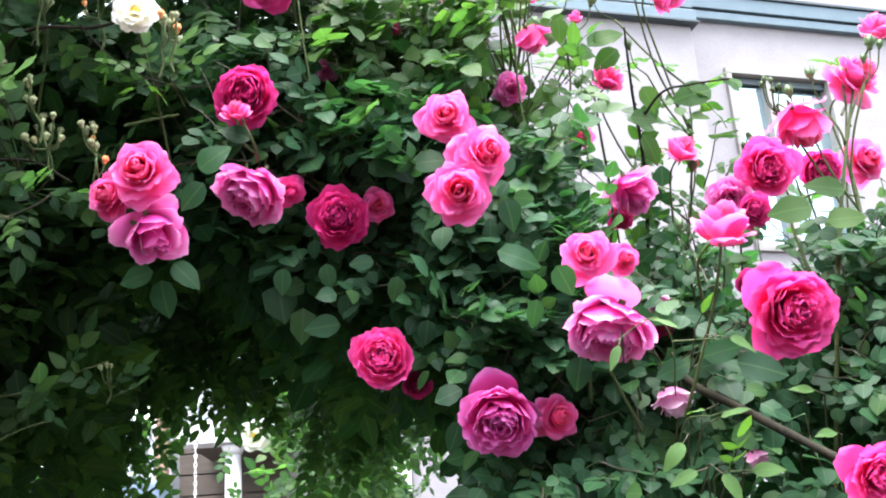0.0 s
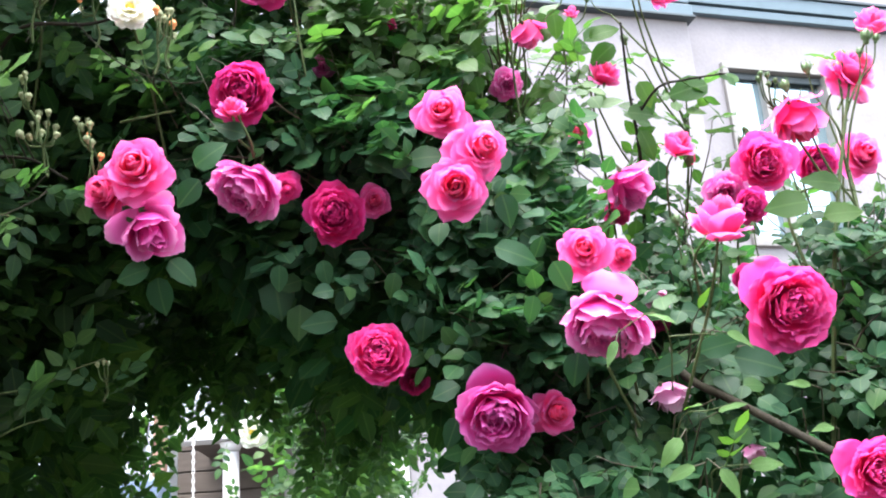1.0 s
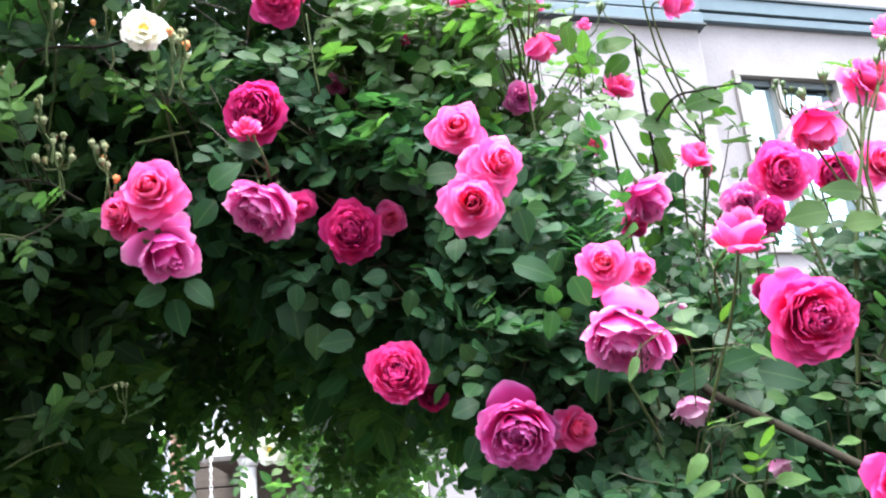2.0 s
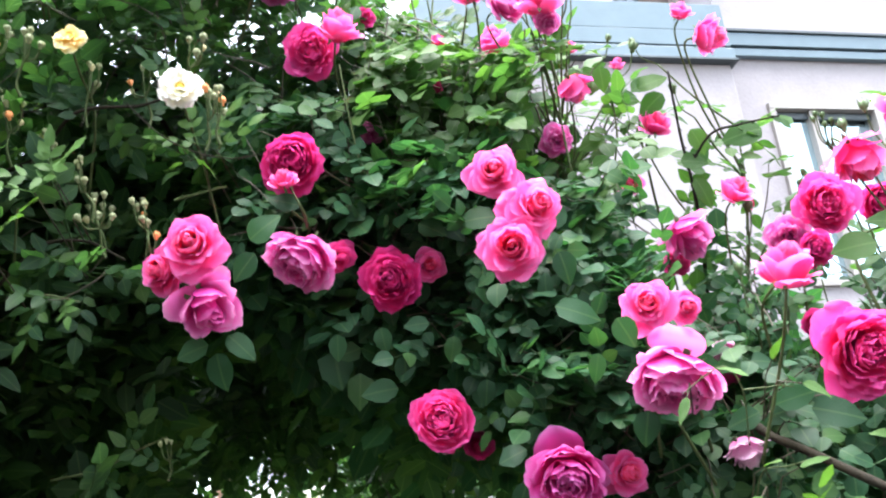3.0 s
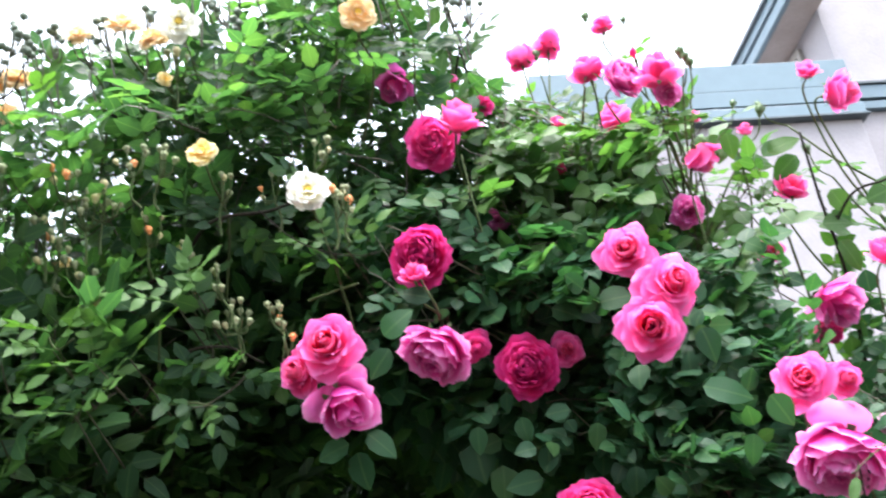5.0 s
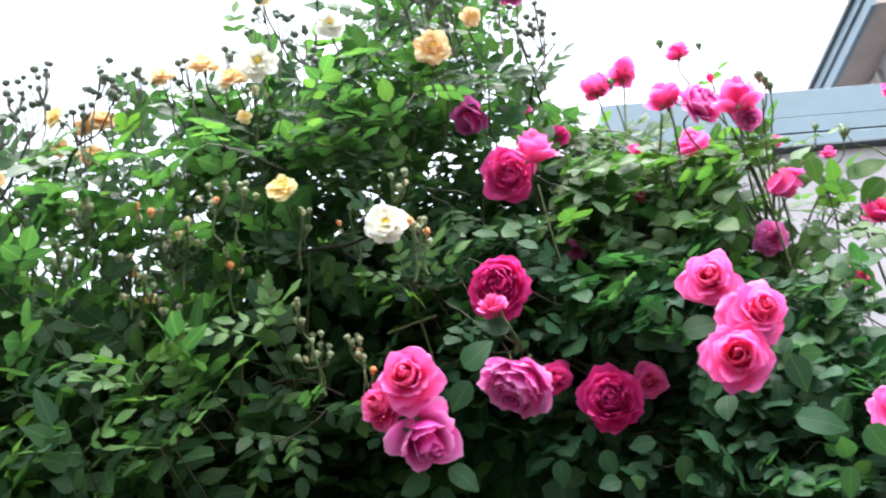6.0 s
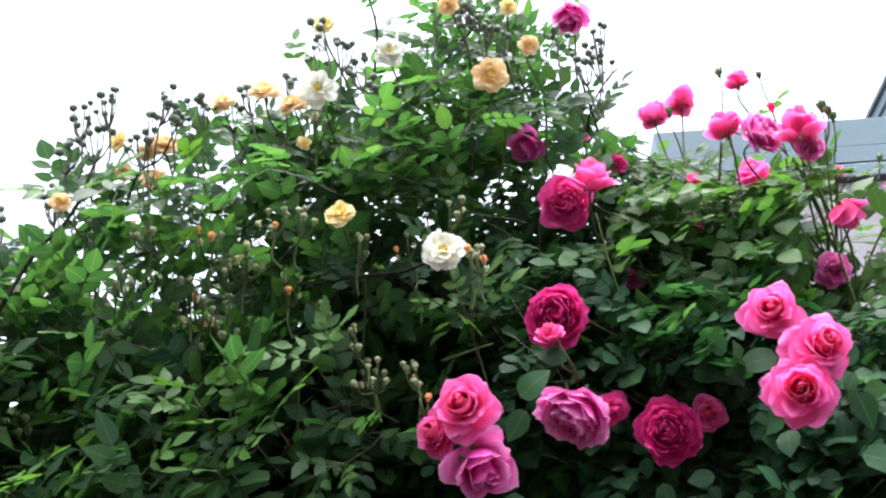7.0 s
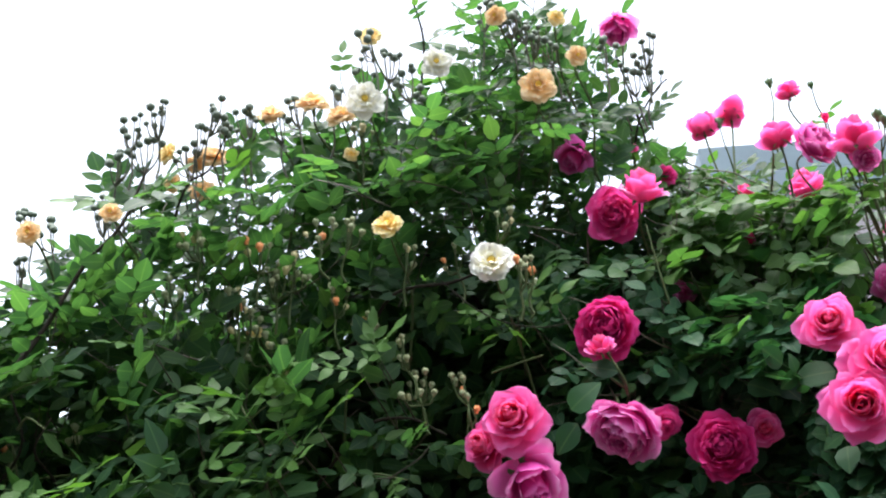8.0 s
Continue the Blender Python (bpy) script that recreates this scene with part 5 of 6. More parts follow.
CANES.append((climber, climber.cane([(0.188, 1.270, 1.801), (0.187, 1.226, 1.754), (0.183, 1.236, 1.625)], 0.0025, 0.0014, STEM_BROWN, cane_rng), 0))
CANES.append((climber, climber.cane([(0.275, 1.258, 1.779), (0.270, 1.244, 1.737), (0.265, 1.221, 1.619)], 0.0025, 0.0014, STEM_BROWN, cane_rng), 0))
CANES.append((rambler, rambler.cane([(-0.506, 1.043, 2.080), (-0.491, 1.012, 2.108), (-0.479, 0.989, 2.117)], 0.0016, 0.0009, STEM_GREEN, cane_rng), 2))
CANES.append((rambler, rambler.cane([(-0.298, 1.068, 2.282), (-0.300, 1.021, 2.296), (-0.281, 0.994, 2.306)], 0.0016, 0.0009, STEM_GREEN, cane_rng), 2))
CANES.append((rambler, rambler.cane([(-0.339, 1.093, 2.156), (-0.294, 1.081, 2.157), (-0.269, 1.066, 2.152)], 0.0016, 0.0009, STEM_GREEN, cane_rng), 2))
CANES.append((rambler, rambler.cane([(-0.487, 1.050, 2.026), (-0.467, 1.034, 2.031), (-0.429, 1.042, 2.021)], 0.0016, 0.0009, STEM_GREEN, cane_rng), 2))
CANES.append((rambler, rambler.cane([(-0.607, 0.967, 2.124), (-0.590, 0.967, 2.094), (-0.563, 0.956, 2.098)], 0.0016, 0.0009, STEM_GREEN, cane_rng), 2))
CANES.append((rambler, rambler.cane([(-0.769, 0.813, 2.052), (-0.747, 0.801, 2.056), (-0.730, 0.809, 2.044)], 0.0016, 0.0009, STEM_GREEN, cane_rng), 2))
CANES.append((rambler, rambler.cane([(-0.429, 1.108, 2.600), (-0.401, 1.064, 2.685), (-0.404, 1.029, 2.745), (-0.404, 0.998, 2.785)], 0.0020, 0.0012, STEM_BROWN, cane_rng), 1))
CANES.append((rambler, rambler.cane([(-0.739, 0.981, 2.384), (-0.705, 0.957, 2.442), (-0.674, 0.960, 2.463), (-0.652, 0.958, 2.513)], 0.0020, 0.0012, STEM_BROWN, cane_rng), 1))
CANES.append((rambler, rambler.cane([(-0.166, 1.374, 2.584), (-0.138, 1.324, 2.653), (-0.101, 1.305, 2.695), (-0.081, 1.305, 2.712)], 0.0020, 0.0012, STEM_BROWN, cane_rng), 1))
CANES.append((rambler, rambler.cane([(-0.562, 1.088, 2.050), (-0.494, 1.063, 2.100), (-0.443, 1.079, 2.111), (-0.396, 1.085, 2.084)], 0.0025, 0.0016, STEM_BROWN, cane_rng), 1))
CANES.append((rambler, rambler.cane([(-0.509, 1.169, 1.856), (-0.451, 1.169, 1.862), (-0.412, 1.169, 1.878), (-0.373, 1.168, 1.890)], 0.0014, 0.0008, STEM_GREEN, cane_rng), 1))
CANES.append((rambler, rambler.cane([(-0.509, 1.179, 1.802), (-0.468, 1.171, 1.818), (-0.437, 1.171, 1.825)], 0.0014, 0.0008, STEM_GREEN, cane_rng), 1))
CANES.append((rambler, rambler.cane([(-0.844, 0.844, 1.990), (-0.801, 0.844, 2.019), (-0.773, 0.827, 2.046), (-0.769, 0.795, 2.083)], 0.0020, 0.0012, STEM_BROWN, cane_rng), 1))
CANES.append((rambler, rambler.cane([(-0.772, 0.921, 1.965), (-0.764, 0.880, 2.013), (-0.765, 0.839, 2.037), (-0.749, 0.836, 2.070)], 0.0020, 0.0012, STEM_BROWN, cane_rng), 1))
CANES.append((rambler, rambler.cane([(-0.859, 0.819, 2.070), (-0.819, 0.818, 2.089), (-0.783, 0.816, 2.101), (-0.754, 0.822, 2.111)], 0.0018, 0.0011, STEM_GREEN, cane_rng), 1))
CANES.append((rambler, rambler.cane([(-0.877, 0.869, 2.027), (-0.833, 0.876, 2.010), (-0.793, 0.878, 2.023), (-0.750, 0.886, 2.025)], 0.0018, 0.0011, STEM_GREEN, cane_rng), 1))
CANES.append((rambler, rambler.cane([(-0.880, 0.890, 1.971), (-0.834, 0.880, 1.999), (-0.807, 0.869, 2.016), (-0.800, 0.841, 2.056)], 0.0018, 0.0011, STEM_GREEN, cane_rng), 1))
CANES.append((rambler, rambler.cane([(-0.379, 1.040, 2.263), (-0.337, 1.036, 2.213), (-0.298, 1.039, 2.187), (-0.259, 1.044, 2.176), (-0.228, 1.041, 2.174)], 0.0009, 0.0006, STEM_BROWN, cane_rng), 2))

CANES.append((climber, climber.cane([(-0.197, 1.060, 2.143), (-0.186, 1.055, 2.118), (-0.181, 1.070, 2.105), (-0.184, 1.100, 2.103)], 0.0013, 0.0017, STEM_GREEN, cane_rng), 0))

# upright canes from the close foliage to the stalks that leave them
for key, places in sorted(JOINS.items()):
    places = sorted(places, key=lambda p: p[2])
    line = [places[0]]
    for p in places[1:]:
        if p[2] - line[-1][2] > 0.06:
            line.append(p)
    x, y, z = line[0]
    line = [(x + 0.03 * math.sin(4 * x), y + 0.06, min(dense_top(x), z) - 0.15), (x + 0.012, y + 0.02, 0.5 * (min(dense_top(x), z) - 0.15 + z))] + line
    CANES.append((climber, climber.cane(line, 0.0022, 0.0013, STEM_GREEN, cane_rng), 3))

# woody canes that carry both plants from the ground
trunk_rng = np.random.default_rng(15)
for plant, x0, spread in ((climber, 0.35, 0.45), (rambler, -0.95, 0.40)):
    for k in range(7):
        a = plant.base + np.array([trunk_rng.normal(0, 0.06), trunk_rng.normal(0, 0.06), -0.05])
        b = plant.base + np.array([trunk_rng.normal(0, 0.14), trunk_rng.normal(0, 0.10), 0.75])
        c = np.array([x0 + trunk_rng.uniform(-spread, spread), 1.50 + trunk_rng.uniform(-0.06, 0.2), 1.35])
        d = c + np.array([trunk_rng.uniform(-0.15, 0.15), 0.12, 0.38])
        plant.cane([tuple(a), tuple(b), tuple(c), tuple(d)], 0.013, 0.006, STEM_BROWN, cane_rng)

# ---- shoots and leaves through the hedge ----
leaf_rng = np.random.default_rng(2024)


def lay_leaf(plant, where, at, way, scale, droop, coarse=False):
    """One leaf from a place on a shoot that grows the given way."""
    rng = leaf_rng
    side = np.cross(way, rng.normal(0, 1, 3))
    side /= np.linalg.norm(side) + 1e-9
    tip = 0.75 * side + 0.4 * way + np.array([0, -0.30, droop])
    if plant is climber:
        normal = (np.array([0, -0.85, 0.45]) if at[2] < 2.1 else np.array([0, -0.60, 0.70])) + rng.normal(0, 0.28, 3)
    else:
        normal = np.array([0, -0.70, 0.66]) + rng.normal(0, 0.29, 3)
    ahead = tip / np.linalg.norm(tip)
    if (not coarse or at[1] < front(at[0], at[2]) + 0.36) and not clear_of_blooms(at, at + ahead * 0.04, at + ahead * 0.08, at + ahead * 0.12):
        return False
    where.append(leaf_frame(at, tip, normal, scale * rng.uniform(0.70, 1.12)))
    return True


def grow(plant, start, way, length, leaves, scale, up, coarse):
    """A leafy shoot from a place; leaves alternate along it."""
    rng = leaf_rng
    way = way / np.linalg.norm(way)
    p, line = start.copy(), [start.copy()]
    n = max(3, leaves)
    for i in range(n):
        way = way + rng.normal(0, 0.16, 3) + np.array([0, 0, up])
        way /= np.linalg.norm(way)
        p = p + way * length / n
        line.append(p.copy())
    line = np.array(line)
    kept = 0
    droop = -0.45 if plant.kind == "climber" else 0.0
    for i in range(1, n + 1):
        at = line[i]
        if at[2] > top(at[0], at[1], at[2], 0.5 if coarse else 0.32) + (0.02 if coarse or at[0] > -0.38 else -0.045) or at[1] < front(at[0], at[2]) - (0.20 if at[2] > 2.33 and at[0] < -0.08 else 0.03) or at[2] < floor_of_arch(at[0], at[1]) - 0.04:
            break
        if not coarse and not clear_of_blooms(at):
            break
        if lay_leaf(plant, plant.inner if coarse else (plant.fresh if plant is climber and at[0] > -0.12 and at[2] > 2.24 - 0.4 * max(0.0, at[0]) else plant.leaves), at, way, scale, droop, coarse):
            kept = i
    if kept > 0 and not coarse:
        plant.twig(line[:kept + 1], 0.0014, 0.0008, 3)


def fill(plant, count, box_of, chance, length, leaves, scale, up, coarse=False, margin=None):
    rng = leaf_rng
    (x0, x1), (d0, d1), (z0, z1) = box_of
    for _ in range(count):
        x, z = rng.uniform(x0, x1), rng.uniform(z0, z1)
        y = front(x, z) + d0 + (d1 - d0) * (rng.random() if coarse else rng.random() ** 1.3)
        if margin is None:
            below = (0.66 if -0.5 < x < 0.08 else 0.36) if coarse else 0.02
        else:
            below = margin
        if z > top(x, y, z, 0.5 if coarse else 0.32) - below or z < floor_of_arch(x, y):
            continue
        if rng.random() > chance(x, y, z):
            continue
        grow(plant, np.array([x, y, z]), np.array([rng.normal(0, 0.6), rng.normal(-0.5, 0.4), rng.normal(0.25, 0.6)]), length, leaves, scale, up, coarse)


def seam(x, z):
    """Share of the rambler at a place: all of it far to the left, none to the right."""
    s = (-0.20 + 0.22 * (z - 2.1) - x) / 0.10
    return 1 / (1 + math.exp(-max(-20, min(20, 3 * s))))


def open_right(x, z):
    """The loose top of the climber, through which the wall shows."""
    if x < 0.08:
        return 1.0
    edge = 2.13 - 0.38 * (x - 0.08)
    return 1.0 if z < edge - 0.10 else (0.55 if z < edge or x < 0.18 else (0.32 if x < 0.28 else 0.05 if x < 0.46 else 0.12))


def edge(x, z):
    """The far end of the rambler is thin, and the sky shows through it."""
    return 0.28 if x < -0.56 and z > 2.10 else 1.0


def taper(x, z):
    if z > top(x) - 0.28 and -0.5 < x < 0.1:
        return 0.40
    return 0.6 if z > top(x) - 0.18 else 1.0


fill(climber, 3300, ((-0.45, 1.0), (0.02, 0.26), (1.55, 2.15)), lambda x, y, z: (1 - seam(x, z)) * open_right(x, z) * (0.12 if z < 1.80 and x > 0.18 else 1) * (0.6 if z > 2.0 and x < 0.0 else 1), 0.13, 7, 0.95, 0.02)
fill(climber, 1900, ((-0.40, 0.75), (0.02, 0.30), (2.10, 2.62)), lambda x, y, z: (1 - seam(x, z)) * open_right(x, z) * (0.85 if x < 0.05 and z > 2.14 else 1), 0.16, 7, 1.0, 0.02)
fill(climber, 900, ((-0.45, 1.1), (0.28, 1.0), (1.2, 2.7)), lambda x, y, z: (1 - seam(x, z)) * (1 if z < 2.0 or x < 0.08 else 0), 0.2, 6, 1.2, 0.0, True)
fill(rambler, 2500, ((-1.4, 0.05), (0.02, 0.28), (1.7, 2.9)), lambda x, y, z: seam(x, z) * taper(x, z) * (0.20 if 2.02 < z < 2.34 and -0.5 < x else 0.36 if z < 2.45 and x > -0.8 else 1), 0.17, 7, 1.12, 0.06)
# the leafy shoulder of the climber under its row of flowers
fill(climber, 120, ((-0.12, 0.25), (0.0, 0.20), (2.24, 2.46)), lambda x, y, z: 1.0 if x < 0.16 else 0.7, 0.18, 6, 1.05, 0.14)
# growth that leans out over the hollow
fill(rambler, 45, ((-0.60, -0.10), (-0.12, 0.06), (2.38, 2.56)), lambda x, y, z: 1.0, 0.13, 6, 1.0, 0.04)
fill(rambler, 1150, ((-1.4, 0.08), (0.28, 1.1), (1.97, 2.9)), lambda x, y, z: max(seam(x, z), 0.8 if y > 1.6 else 0) * taper(x, z) * edge(x, z) * (0.7 if z > 2.36 else 1), 0.2, 6, 1.25, 0.04, True)
fill(rambler, 1150, ((-1.0, 0.08), (0.45, 0.95), (1.99, 2.3)), lambda x, y, z: 1.0 if y < 2.05 else 0.15, 0.16, 6, 1.2, 0.0, True)
fill(rambler, 720, ((-1.5, -0.6), (0.55, 1.5), (1.2, 2.2)), lambda x, y, z: 1.0 if x < -0.29 * y - 0.06 else (1.0 if z > 2.12 else 0.0), 0.2, 6, 1.25, 0.0, True)
fill(rambler, 230, ((-1.6, -0.78), (0.14, 0.6), (1.75, 2.3)), lambda x, y, z: edge(x, z), 0.18, 6, 1.1, 0.04, True, 0.10)
fill(rambler, 330, ((-0.95, -0.28), (0.35, 0.8), (2.1, 2.45)), lambda x, y, z: edge(x, z), 0.18, 6, 1.2, 0.02, True, 0.30)
fill(rambler, 330, ((-1.7, -0.65), (0.15, 0.9), (1.85, 2.6)), lambda x, y, z: edge(x, z), 0.18, 6, 1.2, 0.02, True)
# the close inside of the hedge behind its front leaves
fill(climber, 320, ((-0.35, 0.12), (0.20, 0.45), (2.0, 2.36)), lambda x, y, z: 1.0, 0.15, 6, 1.2, -0.02, True, 0.12)
fill(rambler, 420, ((-0.95, -0.15), (0.28, 0.55), (2.0, 2.36)), lambda x, y, z: edge(x, z), 0.15, 6, 1.2, -0.02, True, 0.12)
fill(rambler, 160, ((-0.9, 0.08), (0.5, 0.9), (2.05, 2.45)), lambda x, y, z: edge(x, z), 0.15, 6, 1.3, -0.02, True, 0.12)
# shoots that hang from the back of the arch
for _ in range(90):
    x, y = leaf_rng.uniform(-0.75, -0.02), leaf_rng.uniform(1.9, 2.15)
    p = np.array([x, y, 2.07 if -0.56 < x < -0.26 else 2.02])
    n = int(leaf_rng.integers(1, 2 if -0.56 < x < -0.26 else 5))
    line = [p + np.array([0.01 * math.sin(k + x * 9), 0.008 * k, -0.034 * k]) for k in range(n + 2)]
    for at in line[1:]:
        lay_leaf(rambler, rambler.leaves, at, np.array([0, 0, -1.0]), 0.95, -0.35)
    rambler.twig(line, 0.0016, 0.0009, 3)

# thinner growth on the canes near the ground
for plant in (climber, rambler):
    for _ in range(420):
        r = leaf_rng.normal(0, 0.20, 2)
        at = plant.base + np.array([r[0], r[1] + 0.1, leaf_rng.uniform(0.25, 1.35)])
        if at[1] > 1.15:
            lay_leaf(plant, plant.inner, at, leaf_rng.normal(0, 1, 3), 1.2, -0.2, True)
# the ragged back edge of the canopy
for _ in range(900):
    x, y = leaf_rng.uniform(-0.8, 0.05), leaf_rng.uniform(1.75, 2.12)
    at = np.array([x, y, (1.635 if -0.56 < x < -0.26 else 1.61) + 0.205 * y + 0.22 * leaf_rng.random() ** 0.8 + 0.02 * math.sin(17 * x)])
    lay_leaf(rambler, rambler.inner, at, np.array([0, -0.3, -0.8]), 0.95, -0.3, True)

# a deeper curtain at the shaded end of the passage
for _ in range(230):
    x, y = leaf_rng.uniform(-0.74, -0.40), leaf_rng.uniform(1.95, 2.2)
    at = np.array([x, y, 1.585 + 0.205 * y + 0.24 * leaf_rng.random() ** 0.8 + 0.03 * math.sin(21 * x) + 0.10 * max(0.0, (x + 0.52) / 0.12)])
    lay_leaf(rambler, rambler.inner, at, np.array([0, -0.3, -0.8]), 0.95, -0.3, True)

# single large leaflets that stand out before the rest
BROAD = [leaflet(1.0, w, 0.16, d, 1.0, 8, 0.025, np.random.default_rng(k)) for k, (w, d) in enumerate(((0.66, 0.16), (0.74, 0.24), (0.60, 0.20)))]
BROAD = {mat: [mesh_of("leaf", v, f, mat, u) for v, u, f in BROAD] for mat in (LEAF_CLIMBER, LEAF_FRESH_BACKLIT)}


def broad_leaf(at, tip, normal, size):
    m = leaf_frame(np.array(at) - climber.base, np.array(tip), np.array(normal), size)
    child("leaf", BROAD[LEAF_FRESH_BACKLIT if at[0] > 0.18 and at[2] > 1.95 else LEAF_CLIMBER][int(leaf_rng.integers(3))], climber.root, Matrix(m.tolist()))


broad_leaf((0.076, 0.947, 1.919), (0.94, -0.06, -0.36), (0.11, -0.90, 0.16), 0.0455)
broad_leaf((-0.100, 1.175, 1.917), (-1.00, -0.11, -0.06), (0.01, -0.90, 0.16), 0.0447)
broad_leaf((-0.230, 1.025, 2.046), (-0.70, 0.11, -0.73), (0.21, -0.90, 0.15), 0.0393)
broad_leaf((0.135, 0.965, 1.906), (0.44, 0.14, -0.90), (-0.19, -0.90, 0.18), 0.0340)
broad_leaf((-0.087, 1.147, 1.947), (-0.07, 0.18, -0.99), (0.11, -0.90, 0.16), 0.0347)
broad_leaf((0.098, 1.050, 2.015), (0.28, 0.16, -0.96), (0.21, -0.90, 0.15), 0.0389)
broad_leaf((0.154, 0.996, 1.819), (-0.24, 0.18, -0.97), (-0.09, -0.90, 0.17), 0.0355)
broad_leaf((0.117, 1.006, 1.884), (-0.24, 0.18, -0.97), (0.11, -0.90, 0.16), 0.0303)
broad_leaf((-0.233, 1.014, 2.057), (0.80, -0.35, 0.50), (0.21, -0.90, 0.15), 0.0420)
broad_leaf((-0.185, 1.066, 2.115), (-0.92, -0.25, 0.34), (-0.19, -0.90, 0.18), 0.0400)
broad_leaf((-0.276, 1.080, 1.975), (0.72, 0.07, -0.71), (0.21, -0.90, 0.15), 0.0416)
broad_leaf((-0.289, 1.080, 1.956), (0.10, 0.18, -0.99), (-0.19, -0.90, 0.18), 0.0429)
broad_leaf((-0.295, 1.070, 1.963), (-0.98, -0.06, -0.23), (0.11, -0.90, 0.16), 0.0390)
broad_leaf((0.032, 1.105, 1.781), (-0.41, 0.16, -0.91), (0.11, -0.90, 0.16), 0.0373)
broad_leaf((0.037, 1.100, 2.087), (-1.00, -0.14, 0.02), (0.11, -0.90, 0.16), 0.0440)
broad_leaf((0.312, 1.009, 1.805), (0.97, -0.09, -0.28), (0.11, -0.90, 0.16), 0.0540)
broad_leaf((0.273, 1.050, 1.815), (-0.96, -0.03, -0.31), (0.11, -0.90, 0.16), 0.0367)
broad_leaf((-0.161, 1.130, 1.977), (-0.07, 0.18, -0.99), (0.11, -0.90, 0.16), 0.0320)
broad_leaf((-0.111, 1.135, 1.981), (0.10, 0.18, -0.99), (-0.19, -0.90, 0.18), 0.0320)
broad_leaf((-0.027, 1.126, 1.957), (-0.24, 0.18, -0.97), (0.21, -0.90, 0.15), 0.0315)
broad_leaf((-0.055, 1.138, 1.980), (-1.00, -0.14, 0.02), (0.11, -0.90, 0.16), 0.0293)
broad_leaf((0.004, 1.121, 1.901), (-0.16, 0.18, -0.98), (0.11, -0.90, 0.16), 0.0296)
broad_leaf((0.052, 1.084, 1.881), (0.28, 0.16, -0.96), (-0.09, -0.90, 0.17), 0.0299)
broad_leaf((0.512, 1.129, 2.029), (-0.97, -0.20, 0.18), (0.21, -0.90, 0.15), 0.0505)
broad_leaf((0.459, 1.105, 2.001), (-1.00, -0.11, -0.06), (0.11, -0.90, 0.16), 0.0514)
broad_leaf((0.467, 1.091, 1.978), (0.99, -0.20, 0.05), (-0.09, -0.90, 0.17), 0.0458)
broad_leaf((0.417, 1.259, 2.238), (-1.00, -0.09, -0.14), (0.21, -0.90, 0.15), 0.0568)
broad_leaf((0.327, 1.277, 2.260), (0.44, 0.14, -0.90), (0.11, -0.90, 0.16), 0.0408)
broad_leaf((0.265, 1.278, 2.335), (0.96, -0.25, 0.21), (0.11, -0.90, 0.16), 0.0458)
broad_leaf((0.302, 1.287, 2.327), (-0.81, 0.07, -0.60), (0.11, -0.90, 0.16), 0.0467)
broad_leaf((0.223, 1.299, 2.390), (0.10, 0.18, -0.99), (0.11, -0.90, 0.16), 0.0374)
broad_leaf((0.321, 1.288, 2.191), (0.44, 0.14, -0.90), (0.21, -0.90, 0.15), 0.0483)
broad_leaf((0.306, 1.286, 2.217), (0.99, -0.14, -0.12), (0.11, -0.90, 0.16), 0.0389)
broad_leaf((0.225, 1.315, 2.350), (0.99, -0.14, -0.12), (0.11, -0.90, 0.16), 0.0467)
broad_leaf((0.216, 1.322, 2.288), (-0.96, -0.03, -0.31), (0.11, -0.90, 0.16), 0.0417)
broad_leaf((0.206, 1.320, 2.245), (0.59, 0.11, -0.82), (-0.29, -0.90, 0.19), 0.0452)
broad_leaf((0.190, 1.299, 2.154), (-0.90, 0.02, -0.46), (0.21, -0.90, 0.15), 0.0394)
broad_leaf((0.274, 0.991, 1.809), (0.96, -0.25, 0.21), (0.31, -0.90, 0.14), 0.0408)

# light green young tips of the rambler's shoots
def young_tip(at, leaves, size):
    at = np.array(at)
    for k in range(leaves):
        a = 6.28 * (k + 0.6 * leaf_rng.random()) / max(2, leaves)
        tip = np.array([0.85 * math.cos(a), -0.35 + 0.25 * math.sin(a), 0.30 + 0.35 * math.sin(a)])
        rambler.young.append(leaf_frame(at, tip, np.array([0, -0.75, 0.6]) + leaf_rng.normal(0, 0.15, 3), size * leaf_rng.uniform(0.9, 1.1)))
    way = np.array([leaf_rng.uniform(-0.02, 0.02), 0.08, -0.04])
    rambler.twig([at, at + way * 0.5, at + way], 0.0008, 0.0011, 4)


